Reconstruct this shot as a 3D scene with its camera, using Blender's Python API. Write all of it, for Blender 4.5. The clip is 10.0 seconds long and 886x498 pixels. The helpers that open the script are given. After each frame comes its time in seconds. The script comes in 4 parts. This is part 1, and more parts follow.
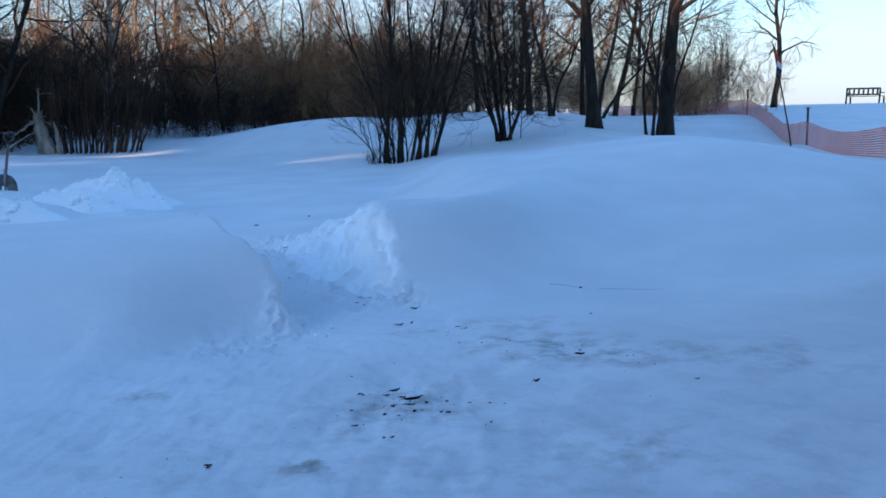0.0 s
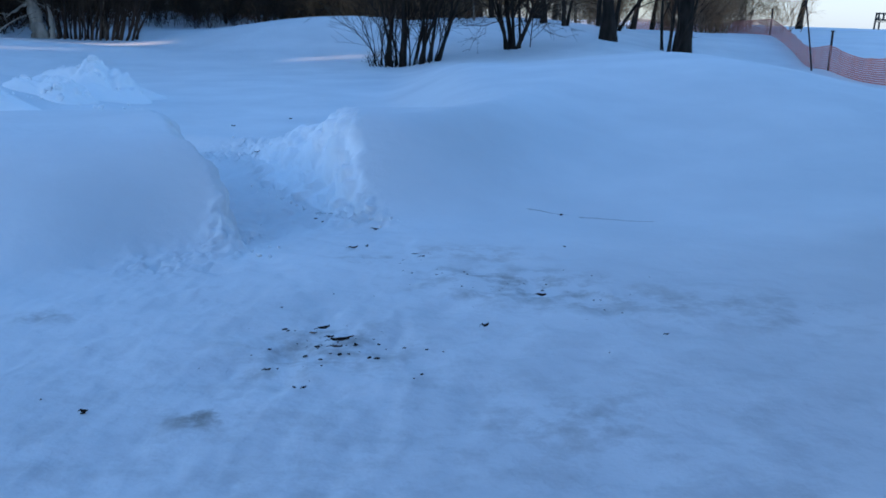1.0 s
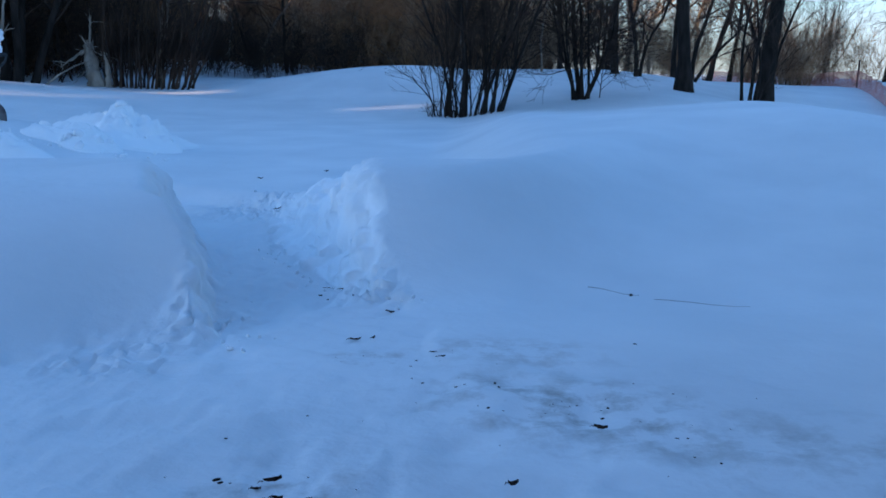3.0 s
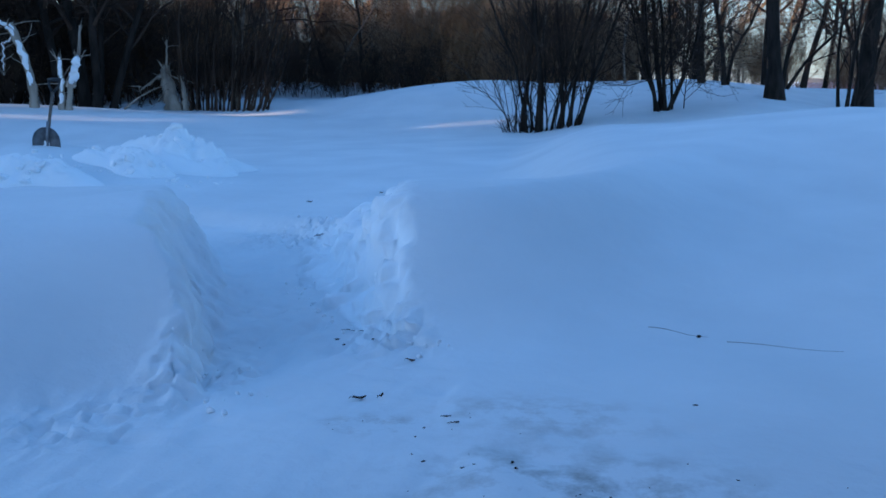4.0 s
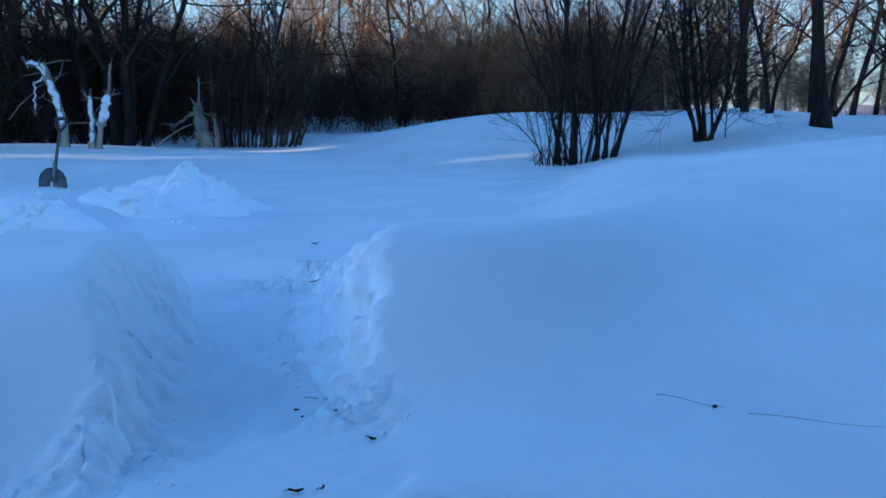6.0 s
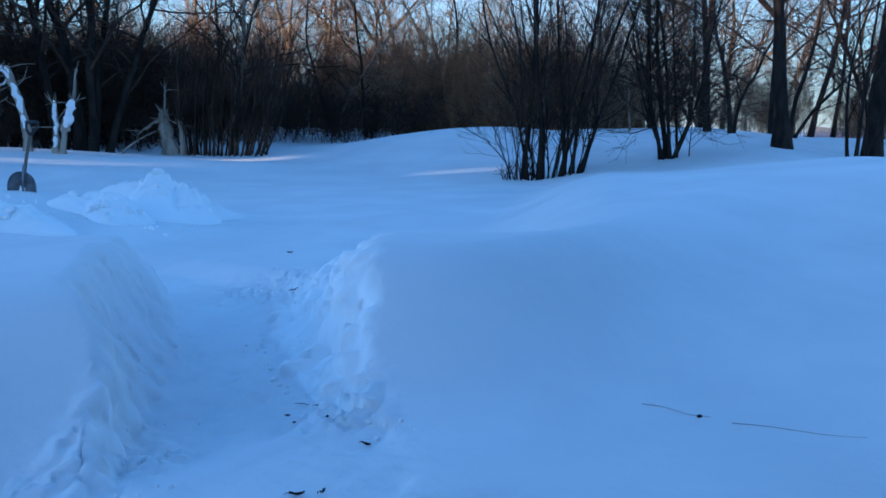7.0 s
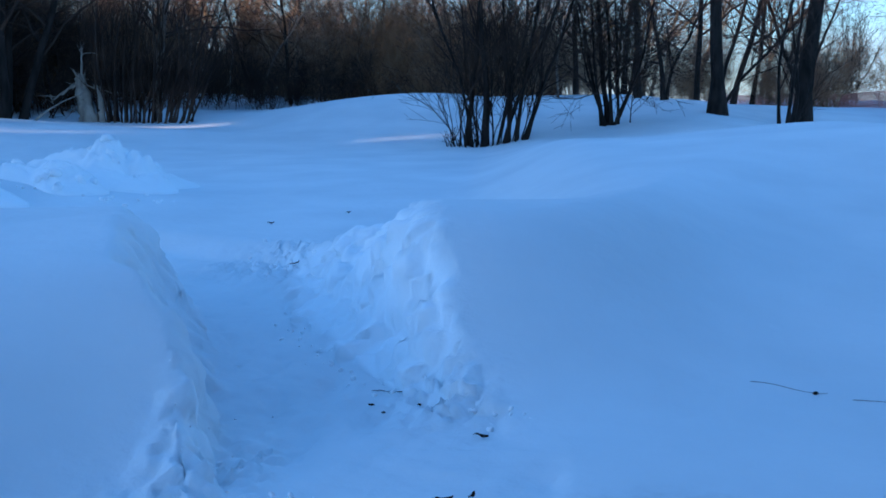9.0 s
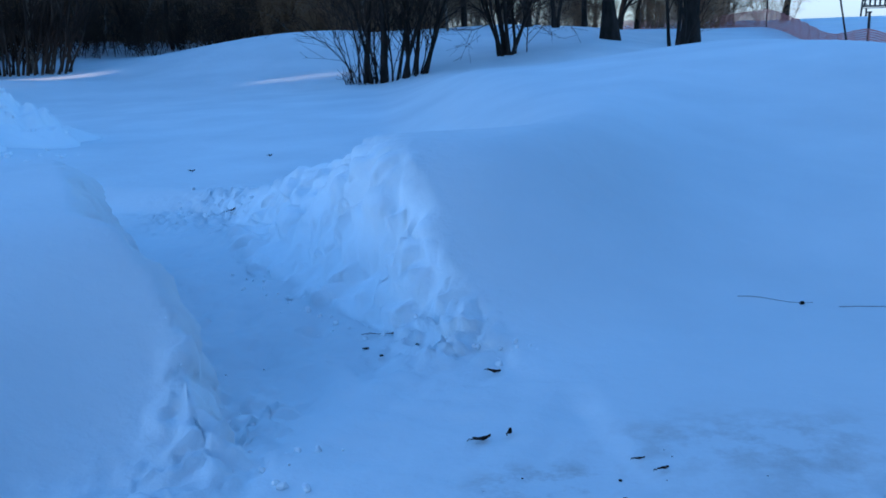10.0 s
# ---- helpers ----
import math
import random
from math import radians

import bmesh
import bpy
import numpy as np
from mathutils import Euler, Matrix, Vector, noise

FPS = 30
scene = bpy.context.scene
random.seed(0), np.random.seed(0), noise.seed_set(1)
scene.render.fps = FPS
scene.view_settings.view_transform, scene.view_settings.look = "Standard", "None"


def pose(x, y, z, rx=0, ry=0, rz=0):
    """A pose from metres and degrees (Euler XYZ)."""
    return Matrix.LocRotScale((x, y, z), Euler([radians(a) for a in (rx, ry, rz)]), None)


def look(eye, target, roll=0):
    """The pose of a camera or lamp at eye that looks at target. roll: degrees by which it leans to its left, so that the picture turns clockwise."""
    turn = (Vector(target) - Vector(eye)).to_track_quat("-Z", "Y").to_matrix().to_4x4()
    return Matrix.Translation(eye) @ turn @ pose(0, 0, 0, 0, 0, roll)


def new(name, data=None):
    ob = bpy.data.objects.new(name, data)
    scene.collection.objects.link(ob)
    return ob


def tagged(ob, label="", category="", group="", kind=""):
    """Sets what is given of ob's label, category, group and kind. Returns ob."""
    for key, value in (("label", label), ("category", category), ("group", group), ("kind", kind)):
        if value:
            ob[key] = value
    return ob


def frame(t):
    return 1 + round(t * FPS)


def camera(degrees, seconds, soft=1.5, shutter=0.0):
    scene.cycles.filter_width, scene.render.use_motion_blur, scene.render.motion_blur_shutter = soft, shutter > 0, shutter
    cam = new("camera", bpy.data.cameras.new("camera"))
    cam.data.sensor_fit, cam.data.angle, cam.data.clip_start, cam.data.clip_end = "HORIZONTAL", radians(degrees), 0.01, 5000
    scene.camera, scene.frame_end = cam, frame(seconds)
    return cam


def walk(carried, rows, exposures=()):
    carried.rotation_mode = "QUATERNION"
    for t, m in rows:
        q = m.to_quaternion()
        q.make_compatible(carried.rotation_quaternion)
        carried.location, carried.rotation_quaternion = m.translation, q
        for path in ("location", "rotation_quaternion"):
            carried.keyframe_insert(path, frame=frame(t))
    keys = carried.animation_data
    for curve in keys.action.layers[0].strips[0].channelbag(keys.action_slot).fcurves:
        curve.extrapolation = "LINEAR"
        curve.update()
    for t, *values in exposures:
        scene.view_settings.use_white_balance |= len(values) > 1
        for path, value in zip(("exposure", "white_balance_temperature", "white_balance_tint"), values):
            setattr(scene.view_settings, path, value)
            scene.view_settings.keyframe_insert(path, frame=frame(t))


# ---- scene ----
cam = camera(48.4, 10.0, soft=1.7)
PATH = [
    (0, (0.061, 0.951, 1.454), (0.135, 2.931, 1.177), -1.1),
    (0.5, (0.157, 1.284, 1.457), (0.182, 3.253, 1.107), -1.3),
    (1, (0.4, 1.604, 1.437), (0.454, 3.549, 0.975), 1.9),
    (1.5, (0.441, 1.814, 1.458), (0.429, 3.775, 1.064), 0.3),
    (2, (0.49, 1.999, 1.446), (0.553, 3.956, 1.039), 0.2),
    (2.2, (0.554, 2.116, 1.44), (0.53, 4.084, 1.087), -0.2),
    (3.3, (0.64, 3.43, 1.258), (0.551, 5.395, 0.894), 2.1),
    (3.5, (0.68, 3.561, 1.256), (0.56, 5.53, 0.926), 0.3),
    (4, (0.869, 3.908, 1.26), (0.597, 5.861, 0.926), 0.4),
    (4.5, (0.941, 4.203, 1.237), (0.63, 6.158, 0.948), 3.6),
    (5, (1.009, 4.464, 1.247), (0.585, 6.39, 0.913), 1.0),
    (5.5, (1.115, 4.632, 1.261), (0.483, 6.504, 0.951), 1.1),
    (6, (1.11, 4.606, 1.259), (0.74, 6.553, 0.99), -0.5),
    (6.2, (1.1, 4.575, 1.261), (0.843, 6.548, 1.055), 1.3),
    (7.3, (0.874, 4.513, 1.231), (0.533, 6.468, 0.982), 0.1),
    (7.5, (0.797, 4.57, 1.217), (0.366, 6.51, 0.99), 0.6),
    (8, (0.63, 4.78, 1.222), (0.299, 6.731, 0.936), -2.9),
    (8.5, (0.413, 4.842, 1.193), (0.244, 6.819, 0.947), 0.4),
    (9, (0.121, 4.872, 1.182), (0.026, 6.847, 0.88), 0.9),
    (9.5, (-0.057, 4.997, 1.158), (-0.044, 6.966, 0.809), -1.1),
    (10, (-0.274, 5.028, 1.136), (-0.145, 6.978, 0.711), -1.6),
]
EXPOSURES = [(0.0, 1.76, 5060, 8), (2.0, 1.66, 4930, 8), (4.5, 1.62, 4730, 6), (5.5, 1.62, 4500, 4), (10.0, 1.63, 4400, 4)]
walk(cam, [(t, look(eye, target, roll)) for t, eye, target, roll in PATH], EXPOSURES)

# ---- light ----
SUN_AZ, SUN_EL = math.atan2(0.42, 0.91), radians(6.0)   # the way the light travels over the ground, and its height
world = bpy.data.worlds.new("winter_sky")
scene.world = world
world.use_nodes = True
wn = world.node_tree.nodes
sky = wn.new("ShaderNodeTexSky")
sky.sky_type, sky.sun_disc = "NISHITA", False
sky.sun_elevation, sky.sun_rotation = SUN_EL, math.pi / 2 - (SUN_AZ + math.pi)
sky.air_density, sky.dust_density, sky.ozone_density = 1.0, 0.7, 2.6
wn["Background"].inputs[1].default_value = 0.15
wl = world.node_tree.links
wco, wsep, wnoise, wmap = wn.new("ShaderNodeTexCoord"), wn.new("ShaderNodeSeparateXYZ"), wn.new("ShaderNodeTexNoise"), wn.new("ShaderNodeMapping")
wl.new(wco.outputs["Generated"], wsep.inputs[0])
wl.new(wco.outputs["Generated"], wmap.inputs["Vector"])
wmap.inputs["Scale"].default_value = (2.0, 2.0, 9.0)
wl.new(wmap.outputs[0], wnoise.inputs["Vector"])
wnoise.inputs["Scale"].default_value, wnoise.inputs["Detail"].default_value = 1.6, 5
low = wn.new("ShaderNodeMapRange")                       # a thin pale veil of cloud, thickest towards the horizon
low.inputs["From Min"].default_value, low.inputs["From Max"].default_value = 0.55, 0.0
low.inputs["To Min"].default_value, low.inputs["To Max"].default_value = 0.05, 0.72
wl.new(wsep.outputs["Z"], low.inputs["Value"])
streak = wn.new("ShaderNodeMapRange")
streak.inputs["From Min"].default_value, streak.inputs["From Max"].default_value = 0.35, 0.65
streak.inputs["To Min"].default_value, streak.inputs["To Max"].default_value = 0.55, 1.15
wl.new(wnoise.outputs["Fac"], streak.inputs["Value"])
veil = wn.new("ShaderNodeMath")
veil.operation, veil.use_clamp = "MULTIPLY", True
wl.new(low.outputs[0], veil.inputs[0])
wl.new(streak.outputs[0], veil.inputs[1])
wmix = wn.new("ShaderNodeMix")
wmix.data_type = "RGBA"
wl.new(veil.outputs[0], wmix.inputs[0])
wl.new(sky.outputs[0], wmix.inputs[6])
wmix.inputs[7].default_value = (1.95, 1.85, 1.75, 1)
wl.new(wmix.outputs[2], wn["Background"].inputs[0])

sun_data = bpy.data.lights.new("sun", "SUN")
sun_data.energy, sun_data.angle, sun_data.color = 5.0, radians(0.5), (1.0, 0.6, 0.32)
sun = new("sun", sun_data)
sun.matrix_world = look((-math.cos(SUN_AZ) * 60, -math.sin(SUN_AZ) * 60, math.tan(SUN_EL) * 60), (0, 0, 0))


# ---- materials ----
def material(name, color, rough=0.85, dark=None, scale=6.0, bump=0.3, bump_scale=40.0, stretch=(1, 1, 1), spread=(0.35, 0.65), metal=0.0, per_object=0.0):
    """A two-tone surface: large patches between two colours, fine grain and relief."""
    m = bpy.data.materials.new(name)
    m.use_nodes = True
    n, l = m.node_tree.nodes, m.node_tree.links
    bs = n["Principled BSDF"]
    bs.inputs["Roughness"].default_value, bs.inputs["Metallic"].default_value = rough, metal
    bs.inputs["Specular IOR Level"].default_value = 0.5 if rough < 0.8 else 0.12
    co = n.new("ShaderNodeTexCoord")
    mp = n.new("ShaderNodeMapping")
    mp.inputs["Scale"].default_value = stretch
    l.new(co.outputs["Object"], mp.inputs["Vector"])
    t1 = n.new("ShaderNodeTexNoise")
    t1.inputs["Scale"].default_value, t1.inputs["Detail"].default_value = scale, 6
    l.new(mp.outputs[0], t1.inputs["Vector"])
    ramp = n.new("ShaderNodeValToRGB")
    ramp.color_ramp.elements[0].position, ramp.color_ramp.elements[1].position = spread
    ramp.color_ramp.elements[0].color = (*(dark or [c * 0.6 for c in color]), 1)
    ramp.color_ramp.elements[1].color = (*color, 1)
    l.new(t1.outputs["Fac"], ramp.inputs["Fac"])
    out = ramp.outputs["Color"]
    if per_object:
        info, hsv = n.new("ShaderNodeObjectInfo"), n.new("ShaderNodeHueSaturation")
        mr = n.new("ShaderNodeMapRange")
        mr.inputs["To Min"].default_value, mr.inputs["To Max"].default_value = 1 - per_object, 1 + per_object
        l.new(info.outputs["Random"], mr.inputs["Value"])
        l.new(mr.outputs[0], hsv.inputs["Value"])
        l.new(out, hsv.inputs["Color"])
        out = hsv.outputs["Color"]
    l.new(out, bs.inputs["Base Color"])
    t2 = n.new("ShaderNodeTexNoise")
    t2.inputs["Scale"].default_value, t2.inputs["Detail"].default_value = bump_scale, 5
    l.new(mp.outputs[0], t2.inputs["Vector"])
    bp = n.new("ShaderNodeBump")
    bp.inputs["Strength"].default_value, bp.inputs["Distance"].default_value = bump, 0.02
    l.new(t2.outputs["Fac"], bp.inputs["Height"])
    l.new(bp.outputs[0], bs.inputs["Normal"])
    return m


def snow_material(name, stains_and_dim=(), tones=((0.70, 0.715, 0.73), (0.80, 0.81, 0.82))):
    """Snow: fine grain and soft lumps, with grey trodden dirt and painted dimming round a few places."""
    m = bpy.data.materials.new(name)
    m.use_nodes = True
    n, l = m.node_tree.nodes, m.node_tree.links
    bs = n["Principled BSDF"]
    bs.inputs["Roughness"].default_value = 0.75
    bs.inputs["Specular IOR Level"].default_value = 0.25
    co = n.new("ShaderNodeTexCoord")
    big = n.new("ShaderNodeTexNoise")
    big.inputs["Scale"].default_value, big.inputs["Detail"].default_value = 0.9, 5
    l.new(co.outputs["Object"], big.inputs["Vector"])
    base = n.new("ShaderNodeValToRGB")
    base.color_ramp.elements[0].color, base.color_ramp.elements[1].color = (*tones[0], 1), (*tones[1], 1)
    base.color_ramp.elements[0].position, base.color_ramp.elements[1].position = 0.3, 0.7
    l.new(big.outputs["Fac"], base.inputs["Fac"])
    color = base.outputs["Color"]
    if stains_and_dim:                                            # whiter where lately cut; brighter light on one wall is painted in too
        dug_lit_at, grain, amount, whiter = n.new("ShaderNodeAttribute"), n.new("ShaderNodeTexNoise"), n.new("ShaderNodeMapRange"), n.new("ShaderNodeMix")
        dug_lit_at.attribute_name = "dug_and_lit"
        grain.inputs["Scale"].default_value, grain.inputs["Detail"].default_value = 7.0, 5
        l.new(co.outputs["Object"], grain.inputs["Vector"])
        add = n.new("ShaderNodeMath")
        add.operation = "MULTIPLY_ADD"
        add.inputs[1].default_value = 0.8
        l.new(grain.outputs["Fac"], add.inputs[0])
        l.new(dug_lit_at.outputs["Fac"], add.inputs[2])
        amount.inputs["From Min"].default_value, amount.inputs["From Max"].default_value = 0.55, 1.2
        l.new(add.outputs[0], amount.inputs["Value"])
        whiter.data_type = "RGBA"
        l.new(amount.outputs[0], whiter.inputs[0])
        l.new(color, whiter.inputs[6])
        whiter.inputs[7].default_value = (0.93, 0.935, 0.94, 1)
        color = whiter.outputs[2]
    dirt = n.new("ShaderNodeTexNoise")
    dirt.inputs["Scale"].default_value, dirt.inputs["Detail"].default_value, dirt.inputs["Roughness"].default_value = 5.0, 7, 0.65
    l.new(co.outputs["Object"], dirt.inputs["Vector"])
    for (x, y, z, sx, sy, turn, amount, tone) in stains_and_dim:
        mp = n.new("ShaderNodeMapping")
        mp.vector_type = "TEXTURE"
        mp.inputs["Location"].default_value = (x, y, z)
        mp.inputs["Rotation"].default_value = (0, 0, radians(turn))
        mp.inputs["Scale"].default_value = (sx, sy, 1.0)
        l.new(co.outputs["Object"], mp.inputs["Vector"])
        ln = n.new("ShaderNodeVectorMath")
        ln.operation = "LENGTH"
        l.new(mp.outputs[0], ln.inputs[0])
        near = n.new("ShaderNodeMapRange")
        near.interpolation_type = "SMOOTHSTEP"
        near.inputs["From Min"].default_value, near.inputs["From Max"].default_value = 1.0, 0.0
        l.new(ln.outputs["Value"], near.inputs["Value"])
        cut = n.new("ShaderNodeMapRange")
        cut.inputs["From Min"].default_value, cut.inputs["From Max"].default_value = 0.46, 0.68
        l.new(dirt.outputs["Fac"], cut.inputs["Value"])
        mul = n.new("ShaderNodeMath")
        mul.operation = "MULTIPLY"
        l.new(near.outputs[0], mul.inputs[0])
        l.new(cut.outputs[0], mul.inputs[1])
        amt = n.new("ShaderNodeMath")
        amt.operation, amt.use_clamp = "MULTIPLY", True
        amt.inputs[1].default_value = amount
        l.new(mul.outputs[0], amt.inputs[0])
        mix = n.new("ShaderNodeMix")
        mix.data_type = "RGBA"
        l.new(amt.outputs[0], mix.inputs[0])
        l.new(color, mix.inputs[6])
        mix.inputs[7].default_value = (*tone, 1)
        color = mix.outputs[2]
    l.new(color, bs.inputs["Base Color"])
    g1 = n.new("ShaderNodeTexNoise")
    g1.inputs["Scale"].default_value, g1.inputs["Detail"].default_value = 9.0, 6
    l.new(co.outputs["Object"], g1.inputs["Vector"])
    g2 = n.new("ShaderNodeTexNoise")
    g2.inputs["Scale"].default_value, g2.inputs["Detail"].default_value = 70.0, 4
    l.new(co.outputs["Object"], g2.inputs["Vector"])
    b1, b2 = n.new("ShaderNodeBump"), n.new("ShaderNodeBump")
    b1.inputs["Strength"].default_value, b1.inputs["Distance"].default_value = 0.28, 0.04
    b2.inputs["Strength"].default_value, b2.inputs["Distance"].default_value = 0.2, 0.006
    l.new(g1.outputs["Fac"], b1.inputs["Height"])
    l.new(g2.outputs["Fac"], b2.inputs["Height"])
    l.new(b1.outputs[0], b2.inputs["Normal"])
    l.new(b2.outputs[0], bs.inputs["Normal"])
    return m


GREY, BROWN = (0.30, 0.29, 0.27), (0.22, 0.17, 0.12)
# trodden snow, greyed broadly to paint in the near yard's weaker sky light
TRODDEN_DIM = (0.5, 0.505, 0.51)
STAINS_AND_DIM = [(0.3, 3.9, 0, 5.5, 3.6, 0, 0.65, TRODDEN_DIM), (0.0, 5.75, 0, 0.6, 0.55, 20, 1.0, GREY), (0.95, 6.75, 0, 1.0, 0.6, -25, 1.05, GREY), (-0.36, 4.95, 0, 0.2, 0.16, 0, 1.6, GREY),
          (0.12, 7.38, 0, 0.3, 0.2, 0, 1.0, BROWN), (1.9, 6.3, 0, 1.2, 0.6, -15, 0.5, GREY), 
          (1.0, 4.9, 0, 0.5, 0.35, 20, 0.5, GREY), (-0.2, 8.8, 0.05, 0.2, 0.1, -30, 0.4, BROWN), (0.75, 7.5, 0, 0.7, 0.35, -10, 0.6, BROWN), (-1.4, 6.2, 0, 0.3, 0.15, 0, 0.7, GREY)]
SNOW = snow_material("snow", STAINS_AND_DIM)
PILED = snow_material("fresh_dug_snow", (), ((0.86, 0.865, 0.87), (0.92, 0.922, 0.925)))
BARK = material("dark_bark", (0.035, 0.028, 0.023), 0.95, (0.014, 0.012, 0.01), 7, 0.8, 45, (1, 1, 0.25))
TWIG = material("brown_twigs", (0.075, 0.05, 0.034), 0.9, (0.024, 0.018, 0.015), 1.2, 0.2, 40, per_object=0.15)
THICKET = material("thicket_twigs", (0.33, 0.19, 0.095), 0.9, (0.09, 0.056, 0.038), 0.35, 0.2, 30)
PALE = material("weathered_pale_wood", (0.42, 0.36, 0.29), 0.85, (0.2, 0.165, 0.13), 5, 0.6, 40, (1, 1, 0.2))
BIRCHY = material("pale_young_bark", (0.3, 0.23, 0.17), 0.85, (0.14, 0.105, 0.08), 6, 0.3, 40)
STEEL = material("worn_aluminium", (0.30, 0.30, 0.31), 0.5, (0.11, 0.11, 0.12), 7, 0.25, 60, metal=0.35)
SHAFT = material("grey_brown_wooden_shaft", (0.17, 0.13, 0.10), 0.7, (0.08, 0.065, 0.05), 9, 0.2, 60, (1, 1, 0.2))
BLACK = material("black_plastic", (0.02, 0.02, 0.022), 0.55, (0.012, 0.012, 0.013), 8, 0.1, 60)
NET = material("faded_orange_plastic", (0.7, 0.27, 0.2), 0.6, (0.55, 0.2, 0.15), 3, 0.2, 30)
POST = material("rusty_steel_post", (0.07, 0.05, 0.045), 0.8, (0.035, 0.028, 0.025), 12, 0.4, 60)
FLAGRED = material("red_flag_cloth", (0.45, 0.05, 0.05), 0.9, (0.3, 0.04, 0.04), 4, 0.2, 50)
FLAGDARK = material("dark_blue_flag_cloth", (0.05, 0.06, 0.11), 0.9, (0.03, 0.035, 0.06), 4, 0.2, 50)
FLAGWHITE = material("white_flag_cloth", (0.6, 0.6, 0.62), 0.9, (0.45, 0.45, 0.48), 4, 0.2, 50)
BENCHWOOD = material("dark_painted_slats", (0.06, 0.055, 0.05), 0.7, (0.03, 0.028, 0.026), 6, 0.3, 50)
LEAF = material("dead_leaf", (0.075, 0.045, 0.028), 0.85, (0.025, 0.018, 0.014), 25, 0.3, 90, per_object=0.35)
SOIL = material("black_soil", (0.03, 0.026, 0.022), 0.95, (0.012, 0.011, 0.01), 20, 0.4, 90)
STALK = material("dry_pale_stalks", (0.42, 0.29, 0.18), 0.9, (0.17, 0.115, 0.075), 0.8, 0.2, 30)
# for the unseen walls added to block sky light from the yard
SHADE_WALL = material("dark_shade_wall", (0.09, 0.06, 0.045), 0.8, (0.05, 0.035, 0.028), 3, 0.3, 30, (1, 1, 6))
WOODLAND = material("bare_woodland_bark", (0.26, 0.185, 0.11), 0.9, (0.085, 0.065, 0.048), 0.35, 0.2, 30)
SHADE_SLAB = material("shade_slab", (0.03, 0.024, 0.02), 1.0, (0.014, 0.012, 0.011), 0.5, 0.3, 3)


# ---- mesh tools ----
def mesh_from(name, verts, faces, smooth=True):
    me = bpy.data.meshes.new(name)
    verts = np.asarray(verts, dtype=np.float32)
    faces = np.asarray(faces, dtype=np.int32)
    k = faces.shape[1]
    me.vertices.add(len(verts))
    me.vertices.foreach_set("co", verts.ravel())
    me.loops.add(faces.size)
    me.loops.foreach_set("vertex_index", faces.ravel())
    me.polygons.add(len(faces))
    me.polygons.foreach_set("loop_start", np.arange(0, faces.size, k, dtype=np.int32))
    me.polygons.foreach_set("use_smooth", np.full(len(faces), smooth))
    me.update(calc_edges=True)
    return me


def thing(name, label, category, at=(0, 0, 0), turn=0.0, group="", kind=""):
    e = new(name)
    e.matrix_basis = pose(*at, 0, 0, turn)
    return tagged(e, label, category, group, kind)


def put(name, me, mat, parent=None, label=""):
    if not me.materials:
        me.materials.append(mat)
    ob = new(name, me)
    if parent:
        ob.parent = parent
    return tagged(ob, label) if label else ob


def part(name, bm, mat, parent, label="", smooth=False):
    me = bpy.data.meshes.new(name)
    bm.to_mesh(me)
    bm.free()
    for p in me.polygons:
        p.use_smooth = smooth
    return put(name, me, mat, parent, label)


def box(size, at=(0, 0, 0), rot=(0, 0, 0), bevel=0.0, bm=None):
    own = bmesh.new()
    bmesh.ops.create_cube(own, size=1.0, matrix=pose(*at, *rot) @ Matrix.Diagonal((*size, 1)))
    if bevel:
        bmesh.ops.bevel(own, geom=own.edges[:], offset=bevel, segments=2, affect="EDGES")
    if bm is None:
        return own
    tmp = bpy.data.meshes.new("tmp")
    own.to_mesh(tmp)
    own.free()
    bm.from_mesh(tmp)
    bpy.data.meshes.remove(tmp)
    return bm


def tubes(lines):
    """Tapered tubes along polylines: lines of (points, radii, sides). Returns vertices and quads."""
    vs, fs, base = [], [], 0
    for pts, rad, sides in lines:
        pts, rad = np.asarray(pts, float), np.asarray(rad, float)
        k = len(pts)
        d = np.gradient(pts, axis=0)
        d /= np.linalg.norm(d, axis=1)[:, None] + 1e-9
        ref = np.array((1.0, 0.13, 0.0)) if abs(d[:, 0]).max() < 0.85 else np.array((0.0, 1.0, 0.17))
        u = np.cross(d, ref)
        u /= np.linalg.norm(u, axis=1)[:, None] + 1e-9
        w = np.cross(d, u)
        a = np.arange(sides) * 2 * math.pi / sides
        ring = pts[:, None, :] + rad[:, None, None] * (np.cos(a)[None, :, None] * u[:, None, :] + np.sin(a)[None, :, None] * w[:, None, :])
        vs.append(ring.reshape(-1, 3))
        i = np.arange(k - 1)[:, None] * sides
        j = np.arange(sides)[None, :]
        j2 = (j + 1) % sides
        fs.append(base + np.stack([i + j, i + j2, i + sides + j2, i + sides + j], -1).reshape(-1, 4))
        base += k * sides
    return np.concatenate(vs), np.concatenate(fs)


def limb(rng, p, d, length, r0, r1, k, wander, rise):
    """One bent limb: its points, radii and the directions along it."""
    pts, dirs = [np.array(p, float)], []
    d = np.array(d, float)
    for _ in range(k):
        d = d + rng.normal(0, wander, 3) + np.array((0, 0, rise))
        d /= np.linalg.norm(d)
        dirs.append(d.copy())
        pts.append(pts[-1] + d * length / k)
    dirs.append(d)
    return np.array(pts), np.linspace(r0, r1, k + 1), dirs


